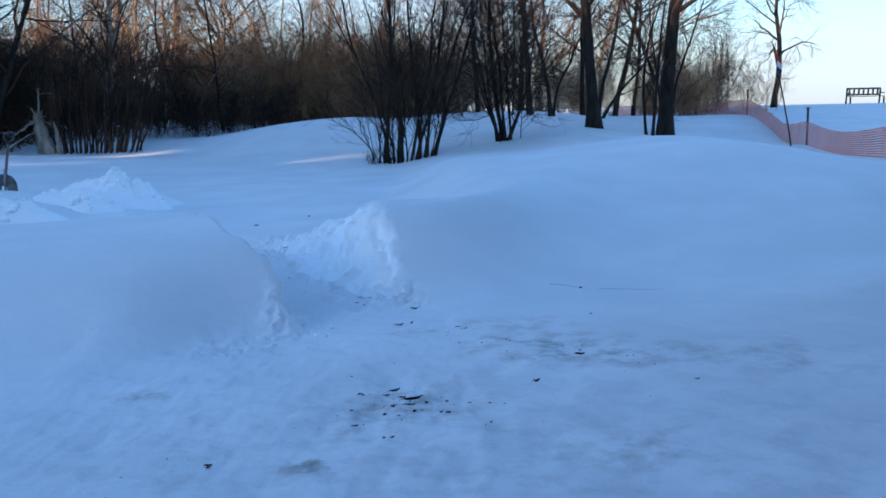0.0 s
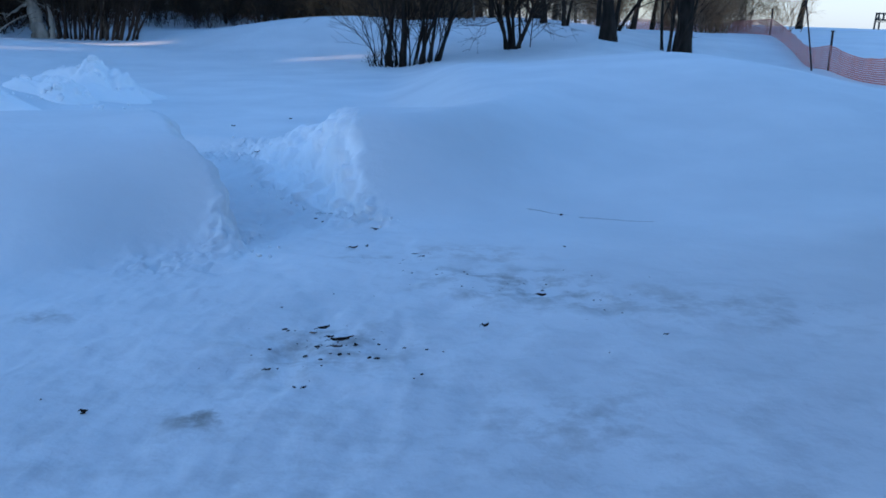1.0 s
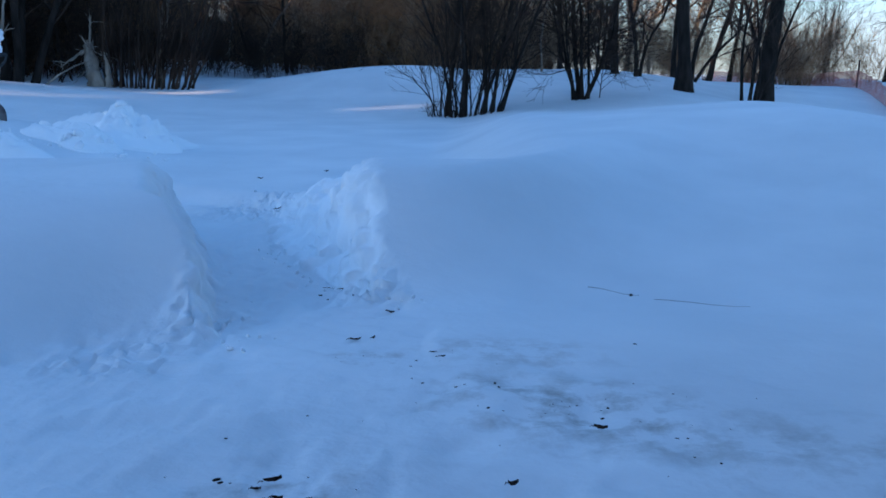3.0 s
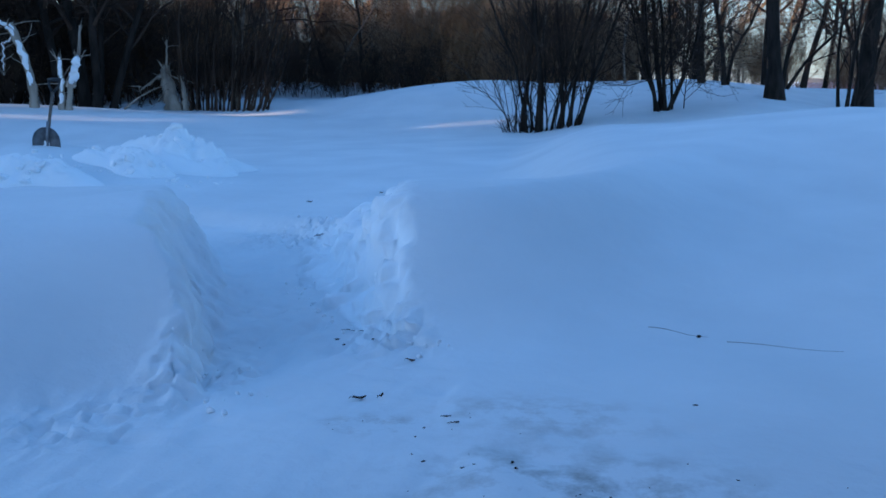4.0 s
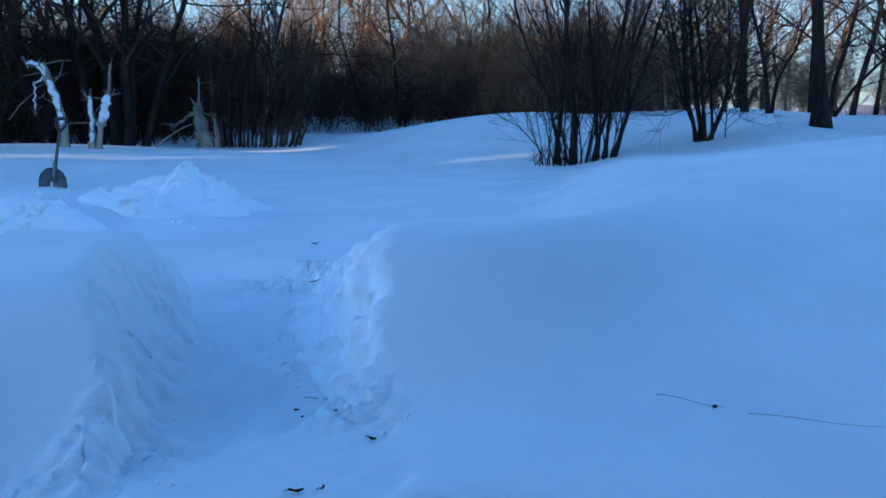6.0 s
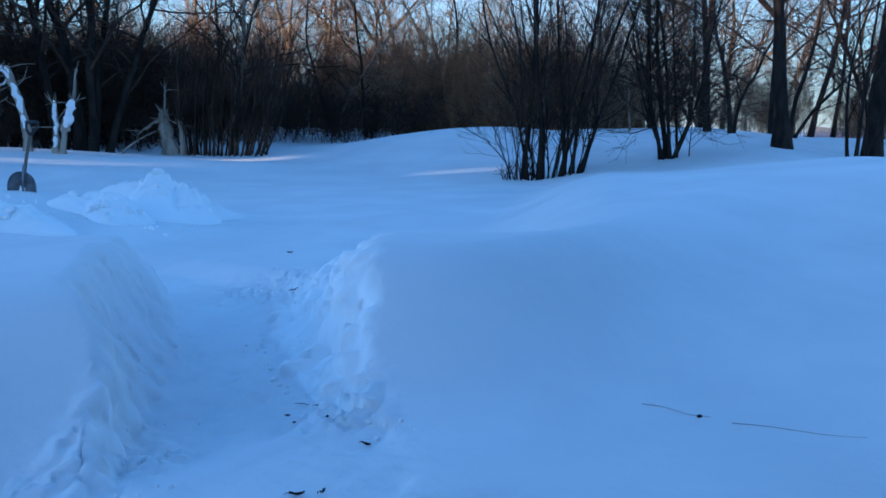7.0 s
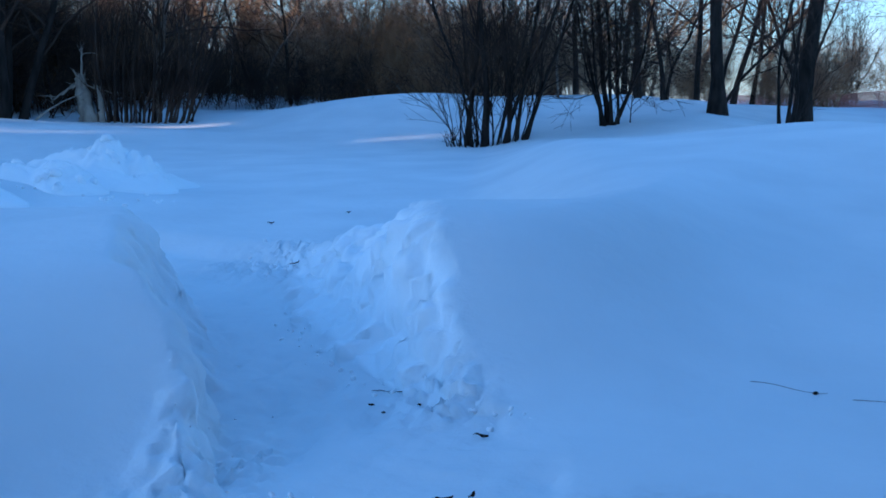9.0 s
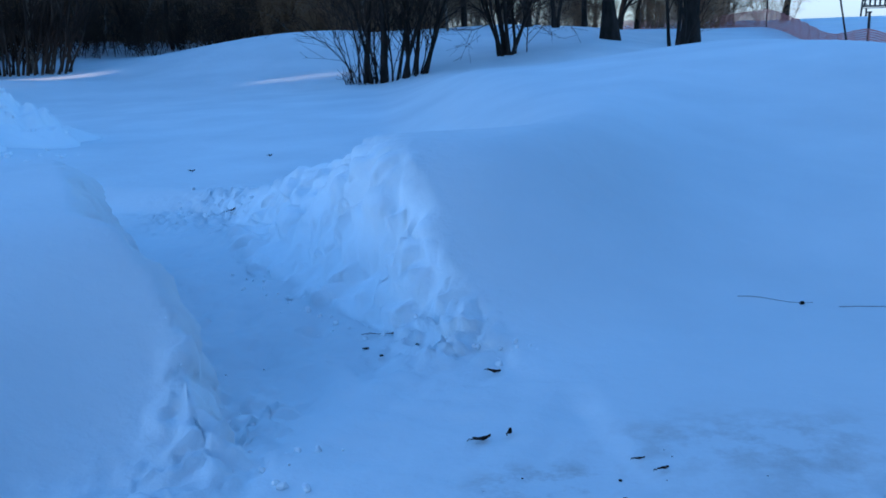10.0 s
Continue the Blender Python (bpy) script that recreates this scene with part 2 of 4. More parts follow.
def sprout(rng, pts, rad, dirs, level, spec, out, least=0.0035):
    """Side limbs along a limb, level by level. spec: per level (count, length, spread, first, segments, wander, rise, sides)."""
    if level >= len(spec):
        return
    count, length, spread, first, k, wander, rise, sides = spec[level]
    n = len(pts) - 1
    for c in range(count):
        f = first + (0.99 - first) * (c + rng.random()) / count
        i = min(int(f * n), n - 1)
        g = f * n - i
        p = pts[i] * (1 - g) + pts[i + 1] * g
        d = dirs[i]
        side = np.cross(d, rng.normal(0, 1, 3))
        side /= np.linalg.norm(side) + 1e-9
        a = spread * (0.7 + 0.6 * rng.random())
        nd = d * math.cos(a) + side * math.sin(a)
        ln = length * (1.15 - 0.6 * f) * (0.65 + 0.7 * rng.random())
        r = max(least, (rad[i] * (1 - g) + rad[i + 1] * g) * (0.42 + 0.2 * rng.random()))
        q = limb(rng, p, nd, ln, r, max(0.0025, r * 0.3), k, wander, rise)
        out.append((q[0], q[1], sides))
        sprout(rng, *q, level + 1, spec, out, least)


# ---- the snow field ----
def sm(a, b, v):
    t = np.clip((v - a) / (b - a), 0, 1)
    return t * t * (3 - 2 * t)


def bell(x, y, cx, cy, rx, ry):
    return np.exp(-((x - cx) / rx) ** 2 - ((y - cy) / ry) ** 2)


def lumps(x, y, scale, seed=0.0):
    """Smooth wandering unevenness, about -1 to 1."""
    s = np.zeros_like(x)
    for i, (a, b, c) in enumerate(((1.0, 0.31, 0.2), (-0.44, 0.93, 1.7), (0.71, -0.72, 4.1), (0.2, 1.31, 2.9), (1.37, 0.55, 5.3))):
        s = s + np.sin((a * x + b * y) / scale * 2.1 + c + seed * (i + 1)) * np.sin((b * x - a * y) / scale * 1.7 + 2 * c + seed)
    return s / 2.6


TRENCH = [(-0.05, 7.2, 0.62), (-0.36, 8.3, 0.48), (-0.70, 9.1, 0.40), (-1.02, 10.0, 0.38), (-1.38, 11.1, 0.40), (-1.95, 11.85, 0.45), (-3.2, 12.5, 0.6), (-7.5, 13.2, 0.8)]


def trench(x, y):
    """How far a place lies from the dug path's floor edge (negative: on the floor)."""
    best = np.full_like(x, 1e9)
    for (ax, ay, aw), (bx, by, bw) in zip(TRENCH, TRENCH[1:]):
        dx, dy = bx - ax, by - ay
        t = np.clip(((x - ax) * dx + (y - ay) * dy) / (dx * dx + dy * dy), 0, 1)
        best = np.minimum(best, np.hypot(x - ax - t * dx, y - ay - t * dy) - (aw + (bw - aw) * t))
    return best


# the dug cut through the drift: for places along it, the brink and the foot of one wall, the foot and the brink of the other
CUT_Y = [7.5, 7.9, 8.25, 8.5, 9.0, 9.6, 10.2, 11.0, 11.6]
BRINK_A = [-0.72, -0.84, -1.02, -1.27, -1.46, -1.62, -1.85, -2.25, -2.9]
FOOT_A = [-0.62, -0.74, -0.84, -0.93, -1.0, -1.2, -1.45, -1.85, -2.5]
FOOT_B = [0.36, 0.31, 0.22, 0.0, -0.32, -0.60, -0.86, -1.1, -1.2]
BRINK_B = [0.42, 0.38, 0.31, 0.16, -0.05, -0.19, -0.3, -0.45, -0.6]


def climb(x, y):
    """How far up each wall of the cut a place lies: 0 at the foot, 1 at the brink."""
    wob = 0.035 * lumps(x, y, 0.42, 2.0) + 0.015 * lumps(x, y, 0.16, 1.0)
    a, fa, fb, b = (np.interp(y, CUT_Y, row) for row in (BRINK_A, FOOT_A, FOOT_B, BRINK_B))
    return (fa - x + wob) / (fa - a), (x - fb + wob) / (b - fb)


def untouched(x, y):
    """The height of the snow as the wind laid it."""
    z = 0.035 * np.clip(x, -9, 9) * (1 - 0.7 * sm(15, 27, y))
    foot = 6.75 + 0.72 * sm(-2.0, -0.95, x) + 0.85 * sm(-0.6, -0.1, x) + 0.5 * sm(0.2, 2.0, x)
    reach = 1.75 - 0.6 * sm(-2.0, -1.0, x) + 0.25 * sm(-0.6, -0.1, x) + 5.2 * sm(0.0, 3.2, x)
    lee = 0.86 * sm(10.2, 12.4, y) * (1 - sm(-0.3, 1.3, x)) + 0.5 * sm(17, 25, y) * sm(-0.3, 1.3, x)
    drift = (0.62 + 0.22 * sm(1.0, 4.5, x)) * sm(foot, foot + reach, y) * (1 - lee) * (1 - 0.35 * sm(-3.0, -7.0, x)) * (1 - 0.8 * sm(4.2, 8.5, x))
    z = z + drift - 0.08 * bell(x, y, 1.9, 8.8, 1.3, 0.9)
    z = z + 0.06 * bell(x, y, -1.65, 9.3, 0.45, 0.45) + 0.03 * bell(x, y, -0.2, 9.9, 0.6, 0.5)
    z = z + 0.10 * sm(11, 20, y) * sm(3, -1, x)
    z = z + 0.55 * bell(x, y, -6.0, 15.5, 1.8, 1.7)            # bank that the shovel stands in
    z = z + 0.95 * bell(x, y, -1.9, 30.8, 4.6, 3.6)            # rise behind the shrub clump
    z = z + 0.34 * bell(x, y, 5.2, 29.0, 2.2, 4.2) + 0.28 * bell(x, y, 7.6, 33.2, 4.2, 3.0)             # rise under the big trees
    z = z + 0.22 * bell(x, y, 7.6, 25.5, 2.0, 4.0) + 0.12 * bell(x, y, 3.0, 27.0, 1.6, 2.0)
    z = z + 0.45 * bell(x, y, -13.6, 26.6, 5.2, 3.2) + 0.18 * bell(x, y, 10.6, 26.5, 1.2, 3.0)
    z = z + 0.14 * bell(x, y, -7.0, 26.5, 2.6, 1.0) + 0.12 * bell(x, y, -12, 23.5, 3.0, 0.7)
    z = z + 0.95 * sm(27, 40, y) - 0.12 * sm(33, 45, y) * sm(6, 12, x) + 0.40 * sm(11, 20, x) * sm(32, 48, y) + 0.18 * sm(20, 25, y) * sm(-5, -10, x)
    z = z + 0.028 * lumps(x, y, 3.1) * sm(9, 14, y) + 0.04 * lumps(x, y, 14.0, 1.3) * sm(16, 30, y)
    return z


def crumble(x, y):
    s = np.zeros_like(x)
    for k, a in ((0.34, 1.0), (0.17, 0.6), (0.085, 0.4), (0.045, 0.25)):
        s = s + a * lumps(x, y, k, k * 37)
    return s


def ground_height(x, y):
    x, y = np.asarray(x, float), np.asarray(y, float)
    z = untouched(x, y)
    floor_z = -0.03 + 0.035 * x
    cut = floor_z + 0.012 * crumble(x, y) + 0.03 * lumps(x, y, 0.55, 4.0) * sm(8, 9.5, y)
    for fx, fy in ((-1.0, 9.95), (-0.72, 9.6), (-0.88, 9.25), (-0.55, 9.0), (-0.74, 8.7), (-0.3, 8.45), (-0.55, 8.2)):
        cut = cut - 0.04 * bell(x, y, fx, fy, 0.07, 0.15)              # footprints on the path
    ua, ub = climb(x, y)
    near = np.maximum(sm(-0.05, 1.2, ua), sm(-0.05, 1.25, ub))
    e = trench(x, y) + 0.07 * lumps(x, y, 0.8, 2.0) + 0.02 * lumps(x, y, 0.3, 1.0)
    far = sm(-0.02, 0.28, e)
    turn = sm(10.7, 11.3, y)
    wall = near + (far - near) * turn
    z2 = cut + (z - cut) * wall
    z = z + (z2 - z) * sm(6.9, 7.9, y)
    trodden = sm(7.6, 6.4, y) + 0.0 * x
    z = z + trodden * (0.010 * lumps(x, y, 0.5, 3.0) + 0.006 * crumble(x, y))
    return z


def h(x, y):
    return float(ground_height(np.array([x]), np.array([y]))[0])


def axis(stops):
    """Grid lines from runs of (start, step), each run going on to the next one's start."""
    out = []
    for (a, s), (b, _) in zip(stops, stops[1:]):
        n = max(1, round((b - a) / s))
        out += [a + (b - a) * i / n for i in range(n)]
    return np.array(out + [stops[-1][0]])


gx = axis([(-1500, 400), (-300, 60), (-60, 5), (-26, 0.7), (-8, 0.16), (-3.2, 0.035), (-1.9, 0.02), (0.4, 0.05), (1.5, 0.09), (5, 0.3), (14, 0.8), (30, 5), (60, 60), (300, 400), (1500, 1)])
gy = axis([(-1500, 400), (-300, 60), (-60, 6), (0, 0.3), (3.5, 0.07), (7.0, 0.026), (11.0, 0.034), (13.2, 0.09), (18, 0.25), (36, 0.7), (64, 5), (100, 50), (300, 400), (1500, 1)])
X, Y = np.meshgrid(gx, gy)
Z = ground_height(X, Y)
dents = np.random.default_rng(18)
for cx, cy, sx, sy, count in ((0.9, 6.7, 0.7, 0.4, 34), (0.2, 5.6, 0.6, 0.5, 30), (-1.0, 6.0, 0.7, 0.6, 24), (-0.9, 7.3, 0.4, 0.35, 16), (1.4, 5.2, 0.8, 0.6, 16)):
    for i in range(count):                                # scuffs and heel marks in the trodden yard
        a = 0.05 + 0.06 * dents.random()
        Z = Z - (0.008 + 0.012 * dents.random()) * bell(X, Y, cx + dents.normal(0, sx), cy + dents.normal(0, sy), a, a * (0.7 + 0.8 * dents.random()))
nx, ny = len(gx), len(gy)
P = np.stack([X, Y, Z], -1).reshape(-1, 3)
edge = trench(P[:, 0], P[:, 1])
drop = untouched(P[:, 0], P[:, 1]) - (-0.03 + 0.035 * P[:, 0])
ua, ub = climb(P[:, 0], P[:, 1])
cut_span = sm(7.6, 8.0, P[:, 1]) * sm(11.6, 11.0, P[:, 1]) * np.clip(drop / 0.3, 0, 1)
dug_a = sm(-0.15, 0.1, ua) * sm(1.3, 0.85, ua) * cut_span
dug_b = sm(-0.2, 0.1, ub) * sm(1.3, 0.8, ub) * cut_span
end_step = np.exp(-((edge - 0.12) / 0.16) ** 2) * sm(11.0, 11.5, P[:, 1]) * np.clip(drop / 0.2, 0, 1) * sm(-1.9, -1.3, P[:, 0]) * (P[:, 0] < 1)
right_side = dug_b > dug_a
dug = np.maximum(np.maximum(dug_a, dug_b), end_step)
spill = (bell(P[:, 0], P[:, 1], -0.78, 7.85, 0.22, 0.42) + 0.7 * bell(P[:, 0], P[:, 1], -1.1, 7.3, 0.3, 0.3) + bell(P[:, 0], P[:, 1], -0.05, 8.62, 0.24, 0.2) + bell(P[:, 0], P[:, 1], -1.45, 12.05, 0.5, 0.5))
tread = 0.5 * sm(0.05, -0.2, edge) * sm(7.6, 8.4, P[:, 1]) * (np.abs(P[:, 0] + 2) < 5.5)
trod = 0.55 * sm(7.6, 6.6, P[:, 1]) * sm(2.5, 3.6, P[:, 1]) * (np.abs(P[:, 0]) < 4)
rough = np.clip(dug + 1.0 * spill + tread, 0, 1) + trod
for i in np.nonzero(rough > 0.03)[0]:
    c = Vector(P[i])
    d = noise.noise_vector(c * 2.6) * 0.06 + noise.noise_vector(c * 5.5) * 0.045 + noise.noise_vector(c * 12.0) * 0.022
    d *= 1 - 0.55 * min(1.0, spill[i])
    cells = noise.voronoi(c * 6.5)[0]
    if right_side[i]:
        d += Vector((-0.05, -0.05, 0.05)) * (min(0.45, cells[1] - cells[0]) - 0.15) * 1.8
    else:
        d = Vector((d.x * 0.5 + 0.10 * (min(0.4, cells[1] - cells[0]) - 0.15), d.y * 0.5, d.z * 0.45))
    if spill[i] > 0.05:
        f = noise.voronoi(c * 15.0 + noise.noise_vector(c * 9.0) * 0.6)[0]
        d.z += 0.12 * (min(0.4, f[1] - f[0]) - 0.1) * min(1.0, spill[i] * 1.4)
    d.z += 0.035 * (0.4 - noise.voronoi(c * 14.0)[0][0]) * min(1.0, rough[i] * 1.5)
    P[i] += np.array(d) * rough[i]
idx = (np.arange(ny - 1)[:, None] * nx + np.arange(nx - 1)[None, :]).ravel()
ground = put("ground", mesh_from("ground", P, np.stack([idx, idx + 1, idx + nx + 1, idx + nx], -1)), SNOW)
# wall a gets no whitening: its shade against wall b is put into the colour
ground.data.attributes.new("dug_and_lit", "FLOAT", "POINT").data.foreach_set("value", np.clip(np.maximum(np.maximum(dug_b, end_step), 0.5 * spill), 0, 1).astype(np.float32))
tagged(ground, "deep wind-smoothed blue-shadowed snow with a path dug through its drift", "snow", kind="structure")

# slabs for a far wood, unseen, added to shade the clearing; openings let low sun through
def slabs(name, spans, mat, label):
    """Upright slabs, one for each (x, y, dx, dy, low, high): half sizes along the ground, and heights."""
    s = np.array(spans)
    vv = np.stack([np.stack([s[:, 0] + i * s[:, 2], s[:, 1] + k * s[:, 3], s[:, 4 + z]], -1) for i, k, z in
                   ((-1, -1, 0), (1, -1, 0), (1, 1, 0), (-1, 1, 0), (-1, -1, 1), (1, -1, 1), (1, 1, 1), (-1, 1, 1))], 1).reshape(-1, 3)
    f = np.array(((0, 3, 2, 1), (4, 5, 6, 7), (0, 1, 5, 4), (1, 2, 6, 5), (2, 3, 7, 6), (3, 0, 4, 7)))
    ff = (f[None] + np.arange(len(s))[:, None, None] * 8).reshape(-1, 4)
    return tagged(put(name, mesh_from(name, vv, ff, False), mat), label, "woodland", kind="structure")


rng = np.random.default_rng(5)
RUN, CLIMB = 0.42 / 0.91, math.tan(SUN_EL) / 0.91
LIT = [(-8.4, 28.2, 4.4, 0.4), (-1.7, 26.0, 1.4, 0.2), (-10.3, 24.5, 3.0, 0.3), (-9.0, 25.0, 2.6, 0.22), (-12.8, 23.9, 3.2, 0.35), (-5.4, 36.0, 2.2, 0.4)]   # sunlit snow: place, length, half width
# each opening is cut so that the sun reaches one place in LIT
OPENINGS = [(y - (x + 46) * RUN, wide, h(x, y) + (x - ln / 2 + 46) * CLIMB, h(x, y) + (x + ln / 2 + 46) * CLIMB) for x, y, ln, wide in LIT]
spans = []
for y in np.arange(-70, 60, 0.15):
    top = 7.7 + 0.5 * math.sin(y * 0.7) + rng.normal(0, 0.4) + 2.4 * float(sm(14.5, 10.5, np.array(y))) - 0.5 * float(sm(15, 17, np.array(y)))
    low = -1.0
    for oy, half, a, c in sorted(OPENINGS, key=lambda o: o[2]):
        if abs(y - oy) <= half:
            spans.append((-46, y, 0.08, 0.076, low, a + rng.normal(0, 0.02)))
            low = c + rng.normal(0, 0.02)
    spans.append((-46, y, 0.08, 0.076, low, top))
slabs("backdrop", spans, SHADE_SLAB, "unseen line of slabs for far woodland, added to cast shade")

# plain dark walls beside and behind the camera, unseen, added to dim the near snow
def unseen_wall():
    bm = box((0.25, 14.9, 6.4), (4.4, 1.2, 2.7), bevel=0.01)
    box((7.0, 0.25, 6.4), (8.05, 8.5, 2.7), bevel=0.01, bm=bm)
    box((9.6, 0.25, 6.4), (-0.6, -6.2, 2.7), bevel=0.01, bm=bm)
    me = bpy.data.meshes.new("wall_unseen")
    bm.to_mesh(me)
    bm.free()
    return tagged(put("wall_unseen", me, SHADE_WALL), "plain dark unseen wall added to dim the near snow", "wall", kind="structure")


unseen_wall()

# near-black slabs behind the thicket: the wood's shaded depth put into their colour
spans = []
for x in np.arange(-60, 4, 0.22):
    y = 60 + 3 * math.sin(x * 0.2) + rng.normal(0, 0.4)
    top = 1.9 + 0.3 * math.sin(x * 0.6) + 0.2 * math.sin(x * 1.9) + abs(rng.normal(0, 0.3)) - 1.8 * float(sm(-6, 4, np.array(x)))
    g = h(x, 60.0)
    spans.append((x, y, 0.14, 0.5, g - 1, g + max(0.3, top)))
slabs("backdrop", spans, SHADE_SLAB, "dark slabs standing in for the shaded depth of the winter wood")


# ---- trees and shrubs ----
def stems_thing(name, label, category, at, seed, stems, spec, mat_stem, mat_twig, group="", twig_label="", flare=1.25, bend=0.07, least=0.0038):
    """A tree or a shrub of one or more stems. stems: (dx, dy, lean x, lean y, length, radius)."""
    r = np.random.default_rng(seed)
    ob = thing(name, label, category, (at[0], at[1], h(at[0], at[1]) - 0.03), group=group)
    twigs = []
    for dx, dy, lx, ly, ln, rad in stems:
        q = limb(r, (dx, dy, h(at[0] + dx, at[1] + dy) - h(at[0], at[1]) - 0.05), (lx, ly, 1), ln, rad, rad * 0.28, 12, bend, 0.03)
        q[1][0] *= flare
        put("trunk" if len(stems) < 4 else "stem", mesh_from("stem", *tubes([(q[0], q[1], 8 if rad > 0.1 else 6)])), mat_stem, ob)
        sprout(r, *q, 0, spec, twigs, least)
    put("crown", mesh_from("crown", *tubes(twigs)), mat_twig, ob, twig_label)
    return ob


# count, length, spread, first, segments, wander, rise, sides
TREE = [(15, 3.4, 0.9, 0.2, 7, 0.17, 0.03, 5), (8, 1.7, 0.8, 0.15, 5, 0.2, 0.02, 3), (4, 0.9, 0.75, 0.15, 2, 0.22, 0.0, 3)]
SHRUB = [(9, 1.4, 0.5, 0.12, 5, 0.16, 0.09, 4), (5, 0.85, 0.55, 0.12, 3, 0.2, 0.05, 3), (2, 0.5, 0.65, 0.2, 1, 0.22, 0.02, 3)]
BUSHY = [(8, 0.9, 0.45, 0.1, 4, 0.14, 0.08, 3), (6, 0.55, 0.55, 0.15, 2, 0.18, 0.05, 3)]
FORKED = [(11, 4.6, 0.62, 0.24, 8, 0.15, 0.05, 6), (8, 1.9, 0.8, 0.15, 5, 0.2, 0.02, 3), (5, 0.9, 0.75, 0.15, 2, 0.22, 0.0, 3)]
DENSE = [(16, 1.6, 0.8, 0.12, 5, 0.18, 0.05, 4), (8, 0.95, 0.75, 0.12, 3, 0.22, 0.03, 3), (4, 0.5, 0.7, 0.15, 1, 0.24, 0.02, 3)]

# the multi-stemmed shrub that stands alone in the snow
r0 = np.random.default_rng(11)
CLUMP = [(-0.52, 0.1, -0.04, 0, 6.2, 0.075), (-0.42, -0.12, -0.12, 0.05, 6.0, 0.045), (-0.2, -0.12, 0.02, 0.0, 6.4, 0.085), (-0.12, 0.1, -0.05, 0.1, 5.6, 0.04),
         (0.06, -0.1, 0.14, 0.05, 6.0, 0.03), (0.20, 0.06, 0.16, -0.04, 6.3, 0.055), (0.28, -0.08, 0.20, 0.0, 6.0, 0.05), (0.44, 0.08, 0.19, 0.02, 5.8, 0.055),
         (0.58, -0.05, 0.40, 0.0, 5.0, 0.06), (0.66, 0.1, 0.30, 0.1, 5.2, 0.035), (-0.3, 0.25, -0.2, 0.1, 5.0, 0.035), (0.3, 0.3, 0.05, 0.2, 5.4, 0.035),
         (0.5, 0.2, 0.1, -0.1, 3.2, 0.018), (0.14, 0.15, 0.04, 0.1, 3.0, 0.016), (-0.05, -0.15, 0.1, 0.0, 2.6, 0.014), (0.36, 0.2, 0.28, 0.1, 3.0, 0.016)]
SHOOTS = [(-0.78 + 0.11 * i, 0.2 * math.sin(i * 2.7), -0.14 + 0.03 * i, 0.08 * math.cos(i * 1.3), 1.0 + 1.7 * abs(math.sin(i * 1.9)), 0.012 + 0.01 * abs(math.cos(i * 2.2))) for i in range(14)]
stems_thing("shrub", "tall dark many-stemmed bare shrub rising from the snow", "shrub", (0.15, 24.9), 21, [(a, c, lx * 0.8, ly, ln, rd * 0.8) for a, c, lx, ly, ln, rd in CLUMP] + SHOOTS, SHRUB, BARK, TWIG, "bare shrubs", bend=0.075)
LOW = [(-0.9 + 0.045 * i, 0.15 * math.sin(i * 2.1), -0.3 + 0.03 * i, 0.0, 0.3 + 0.75 * i / 16 * (0.6 + 0.4 * math.sin(i * 1.7)), 0.014) for i in range(16)]
stems_thing("brush", "thin dry shoots sticking out of the snow beside the shrub", "brush", (0.15, 24.8), 22, LOW, [(7, 0.26, 0.6, 0.15, 3, 0.2, 0.05, 3)], BARK, TWIG)
S2 = [(-0.13, 0, -0.16, 0, 5.0, 0.04), (0.0, 0.05, -0.02, 0, 5.4, 0.065), (0.08, -0.03, 0.06, 0, 5.2, 0.045), (0.22, 0.05, 0.12, 0, 4.6, 0.035), (0.48, 0.1, 0.12, 0, 1.6, 0.014), (0.0, 0.1, -0.42, 0.1, 3.8, 0.032), (0.15, 0.1, 0.42, 0.1, 4.0, 0.032), (0.1, -0.1, 0.25, -0.15, 4.2, 0.032), (-0.05, -0.1, -0.25, -0.1, 4.0, 0.03)]
stems_thing("shrub", "dark bare shrub with a dense twiggy crown", "shrub", (2.62, 26.6), 23, S2, DENSE, BARK, TWIG, "bare shrubs")

# the big trees on the rise
stems_thing("tree", "big dark-barked bare tree with a flared foot in the snow", "tree", (5.4, 28.6), 31, [(0, 0, -0.03, 0, 10.5, 0.17)], FORKED, BARK, TWIG, "bare trees", flare=1.7, bend=0.045)
stems_thing("tree", "big dark-barked bare tree forking above head height", "tree", (7.78, 30.0), 32,
            [(0, 0, 0.0, 0, 10.5, 0.235)], FORKED, BARK, TWIG, "bare trees", flare=1.4, bend=0.03)
stems_thing("sapling", "group of thin dark saplings beside the big tree", "sapling", (7.05, 29.3), 33,
            [(0, 0, -0.14, 0, 4.6, 0.045), (0.18, 0, 0.02, 0, 5.2, 0.05), (0.36, 0.1, 0.12, 0, 4.2, 0.04), (0.3, -0.1, 0.5, 0, 1.6, 0.02)], SHRUB, BARK, TWIG)
r0 = np.random.default_rng(12)
for i, (x, y, rad, ln) in enumerate(((4.3, 34, 0.11, 9), (6.6, 37, 0.09, 9), (8.2, 39, 0.1, 10), (3.0, 40, 0.1, 9), (9.6, 42, 0.09, 8), (5.2, 44, 0.12, 10))):
    stems_thing("tree", "slender dark bare tree standing in the thicket", "tree", (x, y), 40 + i, [(0, 0, r0.normal(0, 0.07), r0.normal(0, 0.05), ln, rad)], TREE, BARK, TWIG, "bare trees")
